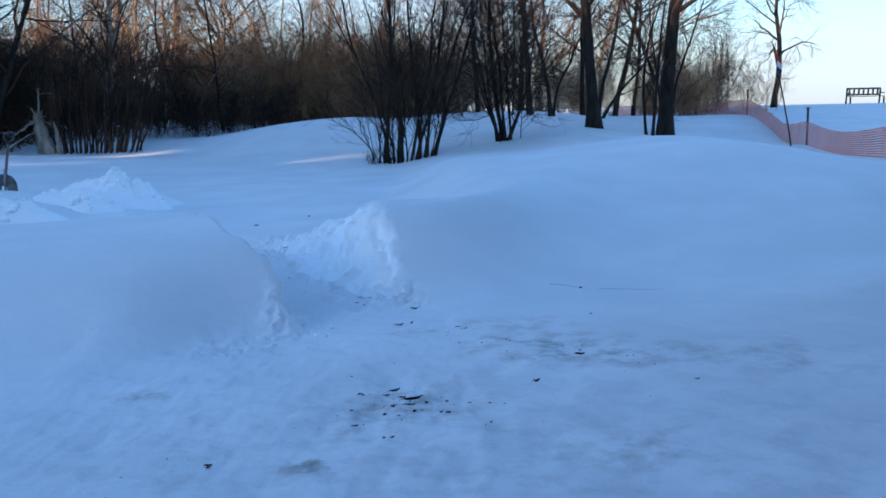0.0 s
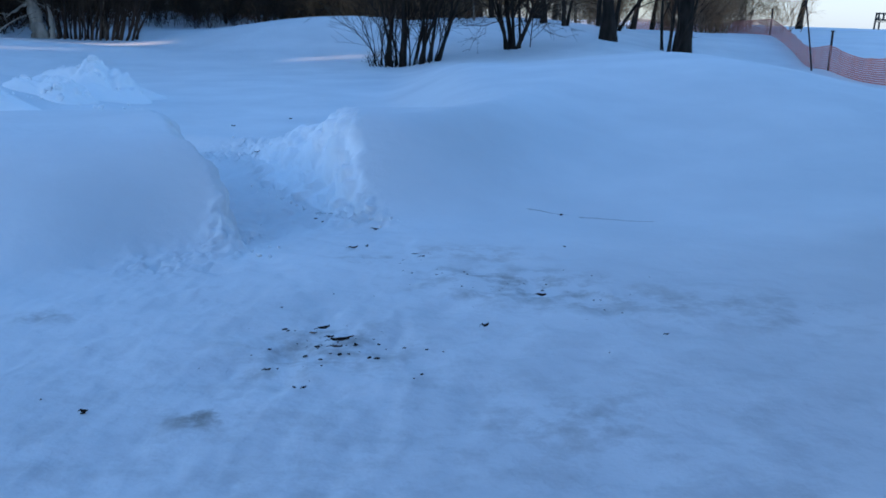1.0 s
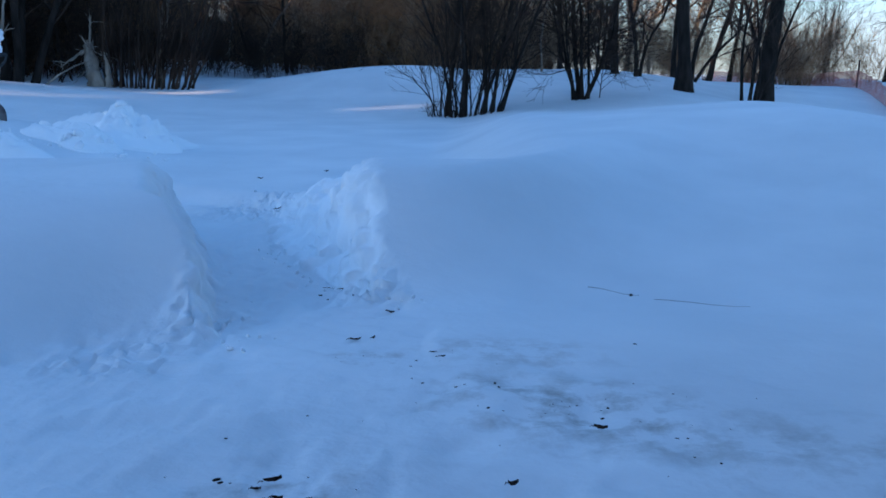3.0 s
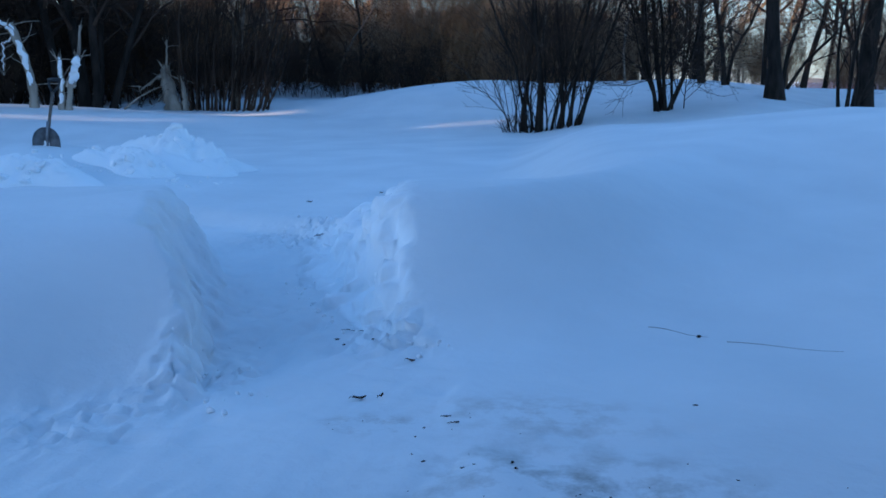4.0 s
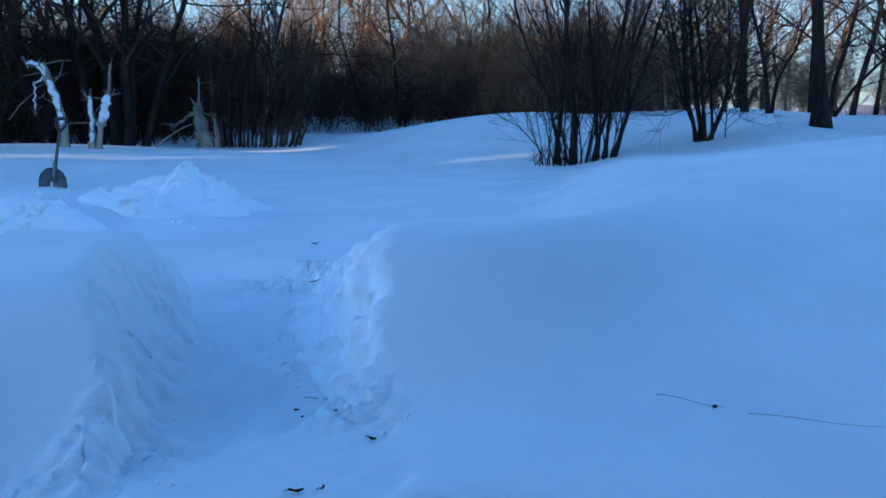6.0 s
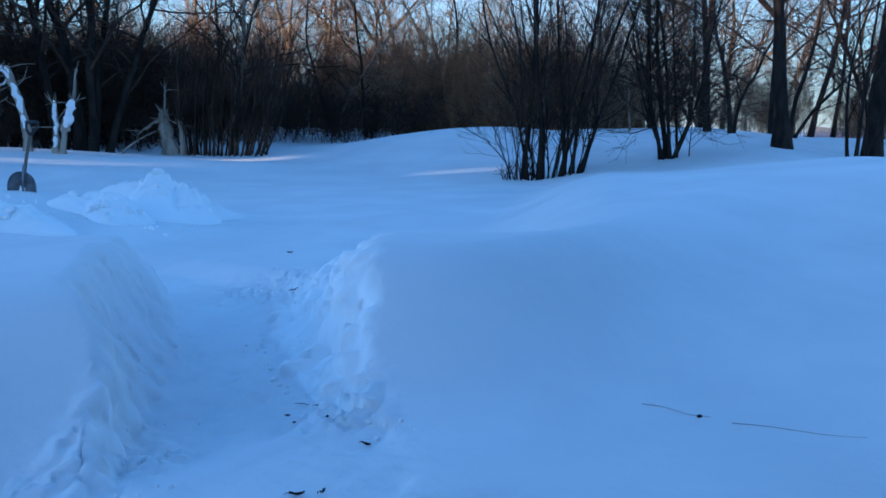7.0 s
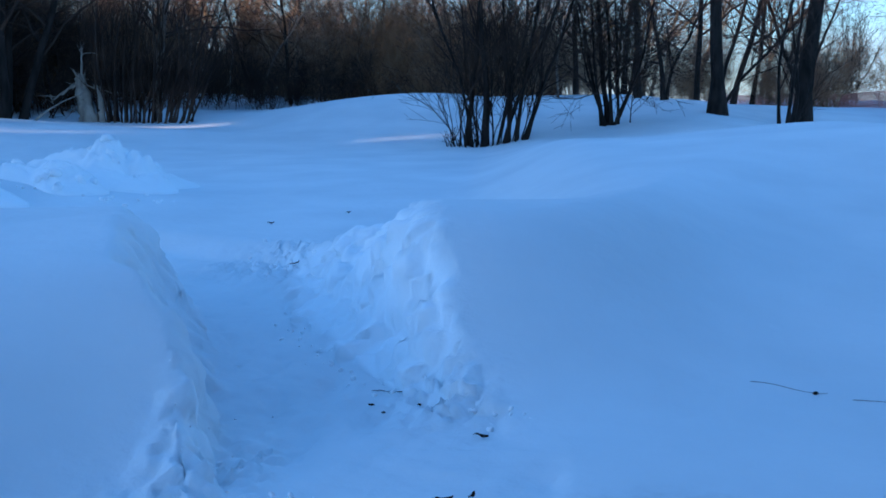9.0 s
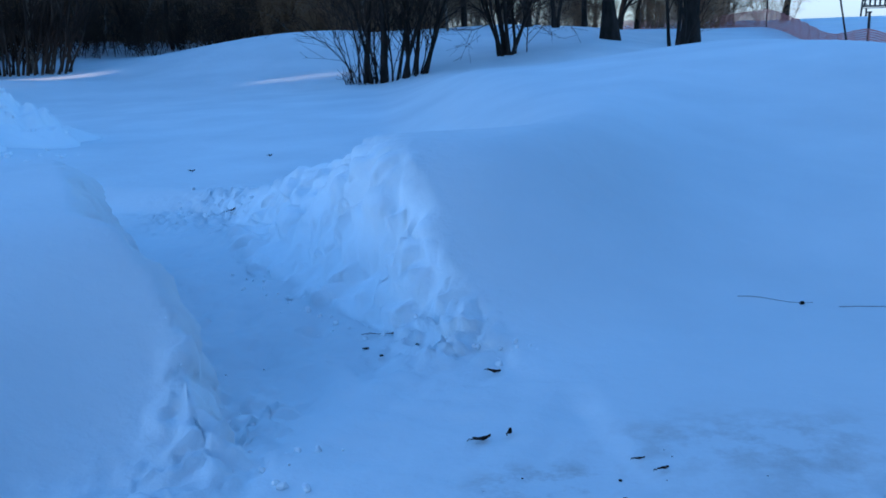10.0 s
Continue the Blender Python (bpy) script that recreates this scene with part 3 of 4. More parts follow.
stems_thing("tree", "lone dark bare tree on the open snow hill", "tree", (17.8, 48), 51, [(0, 0, 0.10, 0, 8.0, 0.15)],
            [(15, 2.8, 1.0, 0.28, 7, 0.16, -0.04, 4), (8, 1.4, 0.8, 0.2, 4, 0.2, -0.05, 3), (5, 0.8, 0.7, 0.2, 3, 0.2, -0.06, 3)], BARK, TWIG, "bare trees", least=0.006)
for i, (x, y) in enumerate(((13.6, 47), (14.9, 49), (12.4, 45.5))):
    stems_thing("shrub", "spreading bare shrub against the pale sky", "shrub", (x, y), 60 + i, [(0.2 * j, 0, r0.normal(0, 0.4), 0, 3.6, 0.035) for j in range(6)], SHRUB, BARK, TWIG, "bare shrubs")

for i, (x, y) in enumerate(((6.3, 32.5), (4.6, 31.5), (9.0, 34.0))):
    stems_thing("tree", "crooked dark bare tree with low twiggy limbs", "tree", (x, y), 90 + i, [(0, 0, -0.18 + 0.15 * i, 0.1, 7.0, 0.065), (0.1, 0.1, 0.25, 0.0, 5.6, 0.05)], DENSE, BARK, TWIG, "bare trees", bend=0.14)

# the broken willows at the other edge
W = [(-0.5, 0, -0.2, 0, 8, 0.13), (0.0, 0.2, -0.02, 0.05, 9, 0.16), (0.4, 0, 0.1, 0, 8.5, 0.12), (0.7, 0.3, 0.28, 0, 7.5, 0.1), (0.2, 0.5, 0.1, 0.1, 8, 0.1)]
stems_thing("tree", "dark multi-trunked bare willow", "tree", (-12.0, 28.2), 71, W, TREE, BARK, TWIG, "bare trees")
stems_thing("tree", "dark multi-trunked bare willow", "tree", (-15.8, 30.0), 72, W, TREE, BARK, TWIG, "bare trees")
U = [(-0.6 + 0.055 * i, 0.3 * math.sin(i * 1.9), -0.16 + 0.012 * i, 0.03 * math.cos(i * 2.3), 2.0 + 1.6 * abs(math.sin(i * 1.3)), 0.02 + 0.018 * abs(math.cos(i * 1.7))) for i in range(44)]
stems_thing("shrub", "dense clump of upright brown stems", "shrub", (-9.3, 29.8), 74, U, BUSHY, TWIG, TWIG, "bare shrubs")
stems_thing("tree", "slim leaning tree with pale bark patches", "tree", (-8.55, 30.2), 75, [(0, 0, 0.12, 0, 7.5, 0.085), (-0.05, 0, -0.05, 0.05, 6.5, 0.06)], TREE, BIRCHY, TWIG, "bare trees")
stems_thing("tree", "thin pale-barked young tree", "tree", (-6.5, 38), 76, [(0, 0, 0.02, 0, 6.6, 0.055), (-0.3, 0, -0.1, 0, 4.2, 0.04)], TREE, BIRCHY, TWIG, "bare trees")


def lump_mesh(r, size, name="clod"):
    bm = bmesh.new()
    bmesh.ops.create_icosphere(bm, subdivisions=2, radius=1.0)
    o = Vector(r.normal(0, 5, 3))
    for v in bm.verts:
        k = 1 + 0.6 * noise.noise(v.co * 1.2 + o) + 0.35 * noise.noise(v.co * 2.9 + o)
        v.co = Vector((v.co.x * size[0], v.co.y * size[1], v.co.z * size[2])) * k
    me = bpy.data.meshes.new(name)
    bm.to_mesh(me)
    bm.free()
    for p in me.polygons:
        p.use_smooth = True
    me.materials.append(PILED)
    return me


for i, (x, y) in enumerate(((-13.6, 29.5), (-17.2, 27.5), (-18.8, 30.5), (-15.0, 26.8), (-20.5, 27.0))):
    stems_thing("tree", "dark bare willow dense with fine twigs", "tree", (x, y), 95 + i, [(0.2 * k, 0.1 * k, -0.2 + 0.2 * k, 0, 6.5, 0.08) for k in range(3)], DENSE, BARK, TWIG, "bare trees", bend=0.1)


def snag(at, seed, trunks, label, mat, stubs):
    """Broken trunks with splintered tops and stubs of limbs. trunks: (line of points, radius at the foot, radius at the top, thickness of snow on it, how far up the snow begins)."""
    r = np.random.default_rng(seed)
    ob = thing("broken_trunk", label, "tree stump", (at[0], at[1], h(*at) - 0.05), group="broken trunks")
    for line, r0a, r1a, snow, begin in trunks:
        line = np.array(line, float)
        t = np.linspace(0, 1, 15)
        seg = np.linspace(0, 1, len(line))
        pts = np.stack([np.interp(t, seg, line[:, k]) for k in range(3)], -1) + r.normal(0, 0.014, (15, 3))
        rad = (r0a + (r1a - r0a) * t) * (0.85 + 0.3 * r.random(15))
        rad[0] *= 1.4
        trunk = put("trunk", mesh_from("trunk", *tubes([(pts, rad, 9)])), mat, ob)
        for i in range(5):
            p = pts[-1] + np.array((r.normal(0, r1a * 0.5), r.normal(0, r1a * 0.5), -0.1))
            q = limb(r, p, (r.normal(0, 0.5), r.normal(0, 0.2), 1), 0.1 + 0.25 * r.random(), r1a * 0.35, 0.004, 3, 0.1, 0)
            put("splinter", mesh_from("splinter", *tubes([(q[0], q[1], 4)])), PALE, trunk)
        for i in range(stubs):
            k = 5 + int(r.integers(9))
            q = limb(r, pts[k], (r.choice((-1.0, -1.0, 0.8)), -0.3 * r.random(), 0.35 * r.normal()), 0.3 + 0.7 * r.random(), 0.014, 0.005, 7, 0.16, 0.0)
            put("broken_limb", mesh_from("broken_limb", *tubes([(q[0], q[1], 5)])), PALE, trunk)
        if snow > 0:
            a = int(begin * 14)
            sp = pts[a:] + np.array((0.02, -0.05, 0.01)) + r.normal(0, 0.016, (15 - a, 3))
            sr = (rad[a:] * 0.42 + snow) * (0.6 + 0.8 * r.random(15 - a))
            sr[0], sr[-1] = sr[0] * 0.5, sr[-1] * 0.4
            put("snow_crust", mesh_from("snow_crust", *tubes([(sp, sr, 9)])), PILED, trunk, "white snow plastered on the trunk")
    return ob


snag((-12.05, 26.0), 81, [([(0, 0, 0), (-0.02, 0, 0.6), (-0.1, 0, 1.05), (-0.32, 0, 1.6), (-0.5, 0, 2.0)], 0.11, 0.08, 0.02, 0.2),
                          ([(-0.42, 0, 1.75), (-0.62, 0, 2.0), (-0.8, -0.05, 2.05)], 0.05, 0.03, 0.02, 0.0),
                          ([(-0.45, 0.05, 1.7), (-0.7, 0, 1.5), (-0.68, 0, 0.9)], 0.03, 0.015, 0.006, 0.0)],
     "weathered broken willow trunk plastered with snow", PALE, 3)
snag((-11.3, 26.0), 82, [([(-0.03, 0, 0), (0.0, 0, 0.6), (-0.06, 0, 1.25)], 0.085, 0.05, 0.012, 0.15),
                         ([(0.1, 0.05, 0), (0.2, 0, 0.5), (0.36, 0, 1.0), (0.47, 0, 1.35), (0.52, 0, 2.0)], 0.08, 0.025, 0.0, 0.0),
                         ([(0.22, -0.02, 0.62), (0.36, -0.04, 0.95), (0.45, -0.02, 1.3)], 0.09, 0.05, 0.05, 0.0)],
     "forked pale willow stems with snow packed in the fork", PALE, 2)
snag((-10.1, 29.6), 84, [([(0, 0, 0), (-0.08, 0, 0.4), (-0.16, 0, 0.8), (-0.22, 0, 1.15)], 0.24, 0.13, 0.0, 0.0),
                         ([(0.35, 0, 0), (0.3, 0, 0.6), (0.26, 0, 0.95)], 0.09, 0.05, 0.0, 0.0),
                         ([(-0.1, 0.1, 0.6), (-0.18, 0.05, 1.3), (-0.12, 0, 1.9)], 0.05, 0.02, 0.0, 0.0),
                         ([(-0.2, -0.05, 1.0), (-0.5, -0.1, 0.85), (-0.85, -0.15, 0.6)], 0.05, 0.012, 0.0, 0.0)],
     "pale splintered stump of a broken willow", PALE, 2)
for i, (x, y, lean) in enumerate(((-14.9, 22.2, 0.1), (-14.55, 22.0, -0.05), (-14.2, 22.1, -0.22))):
    stems_thing("tree", "short dark trunk edged with packed snow", "tree", (x, y), 130 + i, [(0, 0, lean, 0, 6.0, 0.085)], TREE, BARK, TWIG, "bare trees")

r0 = np.random.default_rng(14)
for i, (x, y, lx, ln) in enumerate(((-8.6, 37, 0.35, 2.2), (-8.0, 37.3, 0.6, 1.6), (-7.6, 37, 1.2, 1.7), (-9.2, 37.2, 0.9, 1.5), (-8.9, 36.8, -0.8, 1.8), (-8.3, 36.5, 1.5, 1.3), (-7.2, 36.6, -1.3, 1.6), (-9.6, 36.5, -0.4, 1.1), (-3.3, 36, -0.9, 2.4), (-2.6, 36.4, -0.3, 2.2), (-10.9, 28.2, 0.7, 1.2))):
    ob = thing("fallen_branch", "pale dead branch leaning out of the snow", "branch", (x, y, h(x, y) - 0.05), group="dead branches")
    q = limb(r0, (0, 0, 0), (lx, 0.1, 1), ln, 0.032, 0.01, 8, 0.16, -0.03)
    out = []
    sprout(r0, *q, 0, [(4, 0.7, 0.7, 0.3, 3, 0.2, 0, 3)], out)
    put("branch", mesh_from("branch", *tubes([(q[0], q[1], 6)])), PALE, ob)
    for line in out:
        put("side_twig", mesh_from("side_twig", *tubes([line])), TWIG, ob)


for i in range(22):
    x = -22 + 26 * (i + r0.random()) / 22
    y = 34.5 + 4 * r0.random() - (3 if x < -13 else 0)
    rad = 0.03 + 0.04 * r0.random()
    stems_thing("tree", "slender bare young tree at the thicket's edge", "tree", (x, y), 200 + i, [(0, 0, r0.normal(0, 0.16), r0.normal(0, 0.1), 5 + 2.5 * r0.random(), rad)],
                [(9, 1.7, 0.8, 0.2, 5, 0.18, 0.03, 3), (5, 0.9, 0.75, 0.15, 3, 0.2, 0.02, 3)], BIRCHY if i % 2 == 0 else BARK, TWIG, "bare trees", bend=0.1)


# ---- the thicket behind ----
def template(seed, kind):
    r = np.random.default_rng(seed)
    out = []
    if kind == "brush":
        for i in range(7):
            q = limb(r, (r.normal(0, 0.5), r.normal(0, 0.4), -0.1), (r.normal(0, 0.3), r.normal(0, 0.3), 1), 2.5 + 1.6 * r.random(), 0.022, 0.006, 6, 0.13, 0.02)
            out.append((q[0], q[1], 3))
            sprout(r, *q, 0, [(11, 1.3, 0.75, 0.06, 2, 0.22, 0.04, 3), (7, 0.75, 0.75, 0.1, 1, 0.25, 0.02, 3)], out, 0.0085)
    else:
        for i in range(2):
            q = limb(r, (r.normal(0, 0.3), r.normal(0, 0.3), -0.1), (r.normal(0, 0.15), r.normal(0, 0.15), 1), 7 + 3 * r.random(), 0.09, 0.02, 9, 0.09, 0.01)
            out.append((q[0], q[1], 5))
            sprout(r, *q, 0, [(14, 2.4, 0.75, 0.2, 5, 0.18, 0.04, 3), (7, 1.2, 0.75, 0.15, 3, 0.22, 0.02, 3), (4, 0.6, 0.6, 0.3, 1, 0.2, 0, 3)], out, 0.006)
    return tubes(out)


def scatter(name, label, temps, places, mat, seed):
    r = np.random.default_rng(seed)
    vs, fs, base = [], [], 0
    for x, y, s in places:
        v, f = temps[r.integers(len(temps))]
        a = r.random() * 6.283
        m = np.array(((math.cos(a), -math.sin(a), 0), (math.sin(a), math.cos(a), 0), (0, 0, 1))) * s
        vs.append(v @ m.T + np.array((x, y, h(x, y))))
        fs.append(f + base)
        base += len(v)
    me = mesh_from(name, np.concatenate(vs), np.concatenate(fs))
    return tagged(put(name, me, mat), label, "thicket", kind="stuff")


r0 = np.random.default_rng(15)
brush = [template(100 + i, "brush") for i in range(6)]
tall = [template(120 + i, "tall") for i in range(5)]
spots = []
for i in range(285):
    x = -30 + 46 * r0.random()
    front = 37.5 + 2.0 * math.sin(x * 0.5) - 5.5 * max(0.0, min(1.0, (-9 - x) / 5)) + 3.0 * max(0.0, min(1.0, (x - 1) / 5))
    dens = 1.0 if x < 3 else 0.7
    if r0.random() < dens:
        spots.append((x, front + 12 * r0.random() ** 1.4, 0.66 + 0.4 * r0.random() - (0.25 if x > 3 else 0)))
scatter("brushwood", "dense dark reddish-brown leafless thicket", brush, spots[::4] + spots[1::4] + spots[2::4], THICKET, 3)
scatter("brushwood", "paler dry stalks standing among the thicket", brush, spots[3::4], STALK, 5)
spots = [(-32 + 47 * r0.random(), 42 + 18 * r0.random(), 0.8 + 0.4 * r0.random()) for i in range(38)]
scatter("bare_woodland", "tall bare winter trees behind the thicket", tall, spots, WOODLAND, 4)
spots = [(-11.5 + 8.0 * (i + r0.random()) / 34, 33.6 + 2.6 * r0.random(), 0.3 + 0.22 * r0.random()) for i in range(34)]
scatter("brushwood", "low dark tangle of twigs along the thicket's foot", brush, spots, TWIG, 7)
spots = []
for i in range(95):                                       # black undergrowth round the willows
    x = -26 + 14.3 * r0.random()
    spots.append((x, 27.6 + 0.25 * max(0, x + 14) + 9 * r0.random() ** 1.3, 0.5 + 0.5 * r0.random()))
scatter("brushwood", "black tangled undergrowth round the willows", brush, spots, TWIG, 6)


# ---- fence, pole, bench ----
def post(x, y, top, name="fence_post", rad=0.03):
    z = h(x, y)
    ob = thing(name, "thin dark steel fence post stuck in the snow", "fence post", (x, y, z - 0.1), group="fence posts")
    bm = bmesh.new()
    bmesh.ops.create_cone(bm, cap_ends=True, segments=8, radius1=rad, radius2=rad, depth=top + 0.1, matrix=Matrix.Translation((0, 0, (top + 0.1) / 2)))
    part("post", bm, POST, ob)
    bm = box((rad * 2.6, rad * 2.6, 0.03), (0, 0, top + 0.1), bevel=0.006)
    part("cap", bm, POST, ob)
    return ob


FENCE = [(8.6, 15.0), (9.45, 20.0), (10.4, 26.0), (13.45, 39.2), (13.8, 49.0), (12.0, 57.0)]
for x, y in FENCE[2:]:
    post(x, y, 0.95)


def net(a, b, tall=0.62):
    """A sagging stretch of plastic mesh: thin bars in both directions."""
    (ax, ay), (bx, by) = a, b
    ln = math.hypot(bx - ax, by - ay)
    n, rows = int(ln / 0.07), 12
    vs = []
    for i in range(n + 1):
        t = i / n
        x, y = ax + (bx - ax) * t, ay + (by - ay) * t
        z = h(x, y) - 0.03
        top = tall * (1 - 0.16 * math.sin(math.pi * t)) + 0.008 * math.sin(i * 0.4)
        off = 0.03 * math.sin(i * 0.35)
        for j in range(rows + 1):
            vs.append((x + off * j / rows, y, z + top * j / rows))
    P = np.array(vs).reshape(n + 1, rows + 1, 3)
    out_v, out_f = [], []

    def bar(p, q, w, axis_v):
        k = len(out_v)
        for s in (p, q):
            out_v.extend((s - axis_v * w, s + axis_v * w))
        out_f.append((k, k + 1, k + 3, k + 2))
    up = np.array((0, 0, 1.0))
    al = np.array((bx - ax, by - ay, 0)) / ln
    for j in range(rows + 1):
        for i in range(n):
            bar(P[i, j], P[i + 1, j], 0.014, up)
    for i in range(n + 1):
        bar(P[i, 0], P[i, rows], 0.013, al)
    return mesh_from("net", out_v, out_f, False)


for a, b in zip(FENCE, FENCE[1:]):
    ob = thing("safety_fence", "sagging faded orange plastic mesh snow fence", "fence", group="fence stretches")
    put("mesh", net(a, b), NET, ob)

px, py = 10.0, 26.0
ob = thing("flag_pole", "thin leaning pole with a small red and dark flag", "flag pole", (px, py, h(px, py) - 0.1))
q = limb(np.random.default_rng(2), (0, 0, 0), (-0.17, 0, 1), 2.75, 0.022, 0.016, 6, 0.012, 0)
put("pole", mesh_from("pole", *tubes([(q[0], q[1], 8)])), POST, ob)
for name, mat, a, b, w0, w1 in (("flag_top", FLAGRED, 0.02, 0.42, 0.05, 0.16), ("flag_middle", FLAGWHITE, 0.42, 0.56, 0.16, 0.13), ("flag_tail", FLAGDARK, 0.56, 0.86, 0.13, 0.03)):
    vs, fs = [], []
    tip = q[0][-1]
    for i in range(7):
        t = i / 6
        s = a + (b - a) * t
        p = tip + np.array((0.19 * s, 0, -s))
        w = w0 + (w1 - w0) * t
        for k in range(5):
            u = k / 4
            vs.append(p + np.array((u * w, -0.03 + 0.03 * math.sin(u * 7 + s * 5), -0.1 * u)))
    fs = [(i * 5 + k, i * 5 + k + 1, i * 5 + k + 6, i * 5 + k + 5) for i in range(6) for k in range(4)]
    put(name, mesh_from(name, vs, fs), mat, ob)

bx, by = 23.2, 50.0
ob = thing("bench", "dark slatted park bench on the crest of the snow hill", "bench", (bx, by, h(bx, by) - 0.05))
for x in (-0.85, 0.85):
    part("end_frame", box((0.07, 0.07, 0.85), (x, 0.25, 0.42), (8, 0, 0), 0.01), BENCHWOOD, ob)
    part("leg", box((0.07, 0.07, 0.42), (x, -0.2, 0.21), (0, 0, 0), 0.01), BENCHWOOD, ob)
    part("armrest", box((0.07, 0.5, 0.05), (x, 0.02, 0.6), (0, 0, 0), 0.01), BENCHWOOD, ob)
for i in range(4):
    part("seat_slat", box((1.75, 0.09, 0.03), (0, -0.2 + 0.12 * i, 0.43), (0, 0, 0), 0.006), BENCHWOOD, ob)
for i in range(2):
    part("back_rail", box((1.75, 0.04, 0.08), (0, 0.22, 0.52 + 0.3 * i), (8, 0, 0), 0.006), BENCHWOOD, ob)
for i in range(7):
    part("back_slat", box((0.09, 0.03, 0.24), (-0.72 + 0.24 * i, 0.22, 0.67), (8, 0, 0), 0.006), BENCHWOOD, ob)


# ---- the shovel ----
def shovel(x, y):
    z = h(x, y)
    ob = thing("snow_shovel", "worn aluminium scoop shovel standing upright in the snow", "shovel", (x, y, z - 0.12), 4)
    bm = bmesh.new()
    cols, rows = 13, 14
    grid = []
    for j in range(rows):
        v = j / (rows - 1)
        zz = -0.10 + 0.45 * v
        half = 0.175 * math.sqrt(max(0.03, 1 - max(0.0, (v - 0.6) / 0.42) ** 2))
        line = []
        for i in range(cols):
            u = -1 + 2 * i / (cols - 1)
            yy = -0.055 * abs(u) ** 3 * (0.3 + 0.7 * v) + 0.02 - 0.03 * (1 - v)
            line.append(bm.verts.new((u * half, yy, zz)))
        grid.append(line)
    for j in range(rows - 1):
        for i in range(cols - 1):
            bm.faces.new((grid[j][i], grid[j][i + 1], grid[j + 1][i + 1], grid[j + 1][i]))
    bmesh.ops.solidify(bm, geom=bm.faces[:], thickness=0.006)
    blade = part("blade", bm, STEEL, ob, "scuffed grey aluminium scoop", True)
    c = put("stuck_snow", lump_mesh(np.random.default_rng(3), (0.035, 0.006, 0.06), "stuck_snow"), PILED, blade, "thin snow stuck to the blade")
    c.location = (-0.02, 0.0, 0.12)
    part("socket", mesh_bm_tube([(0.0, 0.0, 0.02), (0.0, 0.01, 0.22), (0.008, 0.03, 0.42)], [0.012, 0.024, 0.021], 10), STEEL, ob, smooth=True)
    part("shaft", mesh_bm_tube([(0.006, 0.02, 0.3), (0.03, 0.06, 0.55), (0.055, 0.10, 0.78)], [0.019, 0.019, 0.019], 10), SHAFT, ob, smooth=True)
    grip = part("grip", mesh_bm_tube([(-0.005, 0.125, 0.93), (0.07, 0.125, 0.935), (0.145, 0.125, 0.93)], [0.02, 0.023, 0.02], 10), BLACK, ob, "black plastic handle", True)
    for s in (-1, 1):
        part("grip_arm", mesh_bm_tube([(0.056, 0.10, 0.78), (0.065 + 0.06 * s, 0.115, 0.85), (0.07 + 0.068 * s, 0.125, 0.93)], [0.02, 0.014, 0.014], 8), BLACK, ob, smooth=True)
    return ob


def mesh_bm_tube(pts, rad, sides):
    v, f = tubes([(pts, rad, sides)])
    bm = bmesh.new()
    vv = [bm.verts.new(p) for p in v]
    for q4 in f:
        bm.faces.new([vv[i] for i in q4])
    bm.faces.new(vv[:sides][::-1])
    bm.faces.new(vv[-sides:])
    return bm


shovel(-5.7, 15.4).scale = (1.03, 1.03, 1.0)


# ---- shovelled snow ----
def pile(at, rx, ry, top, skew, seed, turn, label):
    """A heap of shovelled snow: a rough mound with blocky lumps in it, running out thin at its foot."""
    r = np.random.default_rng(seed)
    n, k = 80, 34
    vs = []
    z0 = h(*at)
    ca, sa = math.cos(radians(turn)), math.sin(radians(turn))

    def place(a, t):
        rr = t * (1 + 0.14 * math.sin(3 * a + seed) + 0.09 * math.sin(5 * a + 2 * seed))
        u, v = rx * rr * math.cos(a), ry * rr * math.sin(a)
        return u * ca - v * sa, u * sa + v * ca

    def height(a, t):
        x, y = place(a, t)
        q = Vector((x + seed, y, 0.7))
        f = noise.voronoi(q * 2.6 + noise.noise_vector(q * 3.0) * 0.3)[0]
        g = noise.voronoi(q * 6.0 + noise.noise_vector(q * 6.0) * 0.2)[0]
        body = (1 - t * t) ** 1.3 * (1 + skew * math.cos(a) * t)
        rough = (1 - t ** 3) * (0.6 * noise.noise(q * 1.7) + 0.5 * (min(0.5, f[1] - f[0]) - 0.2) + 0.42 * (min(0.5, g[1] - g[0]) - 0.15) + 0.2 * noise.noise(q * 9.0))
        return x, y, top * (body + rough * min(1.0, 0.35 + body)) + 0.01
    for j in range(k + 1):
        for i in range(n):
            x, y, z = height(2 * math.pi * i / n, j / k)
            vs.append((x, y, max(z, -0.02) - 0.06 * (j == k)))
    vs = np.array(vs)
    vs[:, 2] += ground_height(at[0] + vs[:, 0], at[1] + vs[:, 1]) - z0
    fs = [(j * n + i, j * n + (i + 1) % n, (j + 1) * n + (i + 1) % n, (j + 1) * n + i) for j in range(k) for i in range(n)]
    ob = thing("snow_pile", label, "snow pile", (*at, z0), group="snow piles")
    put("snow_body", mesh_from("snow_body", vs, fs), PILED, ob)
    for i in range(9):
        x, y, z = height(-math.pi * r.random(), 0.25 + 0.65 * r.random())
        m = 0.035 + 0.05 * r.random()
        block = put("snow_block", lump_mesh(r, (m, m * 0.8, m * 0.6), "snow_block"), PILED, ob)
        block.matrix_basis = pose(x, y, h(at[0] + x, at[1] + y) - z0 + z - m * 0.1, 25 * r.normal(), 25 * r.normal(), 360 * r.random())
    return ob


pile((-4.2, 16.2), 0.85, 0.8, 0.40, -0.3, 6, 20, "tall heap of fresh lumpy shovelled snow")
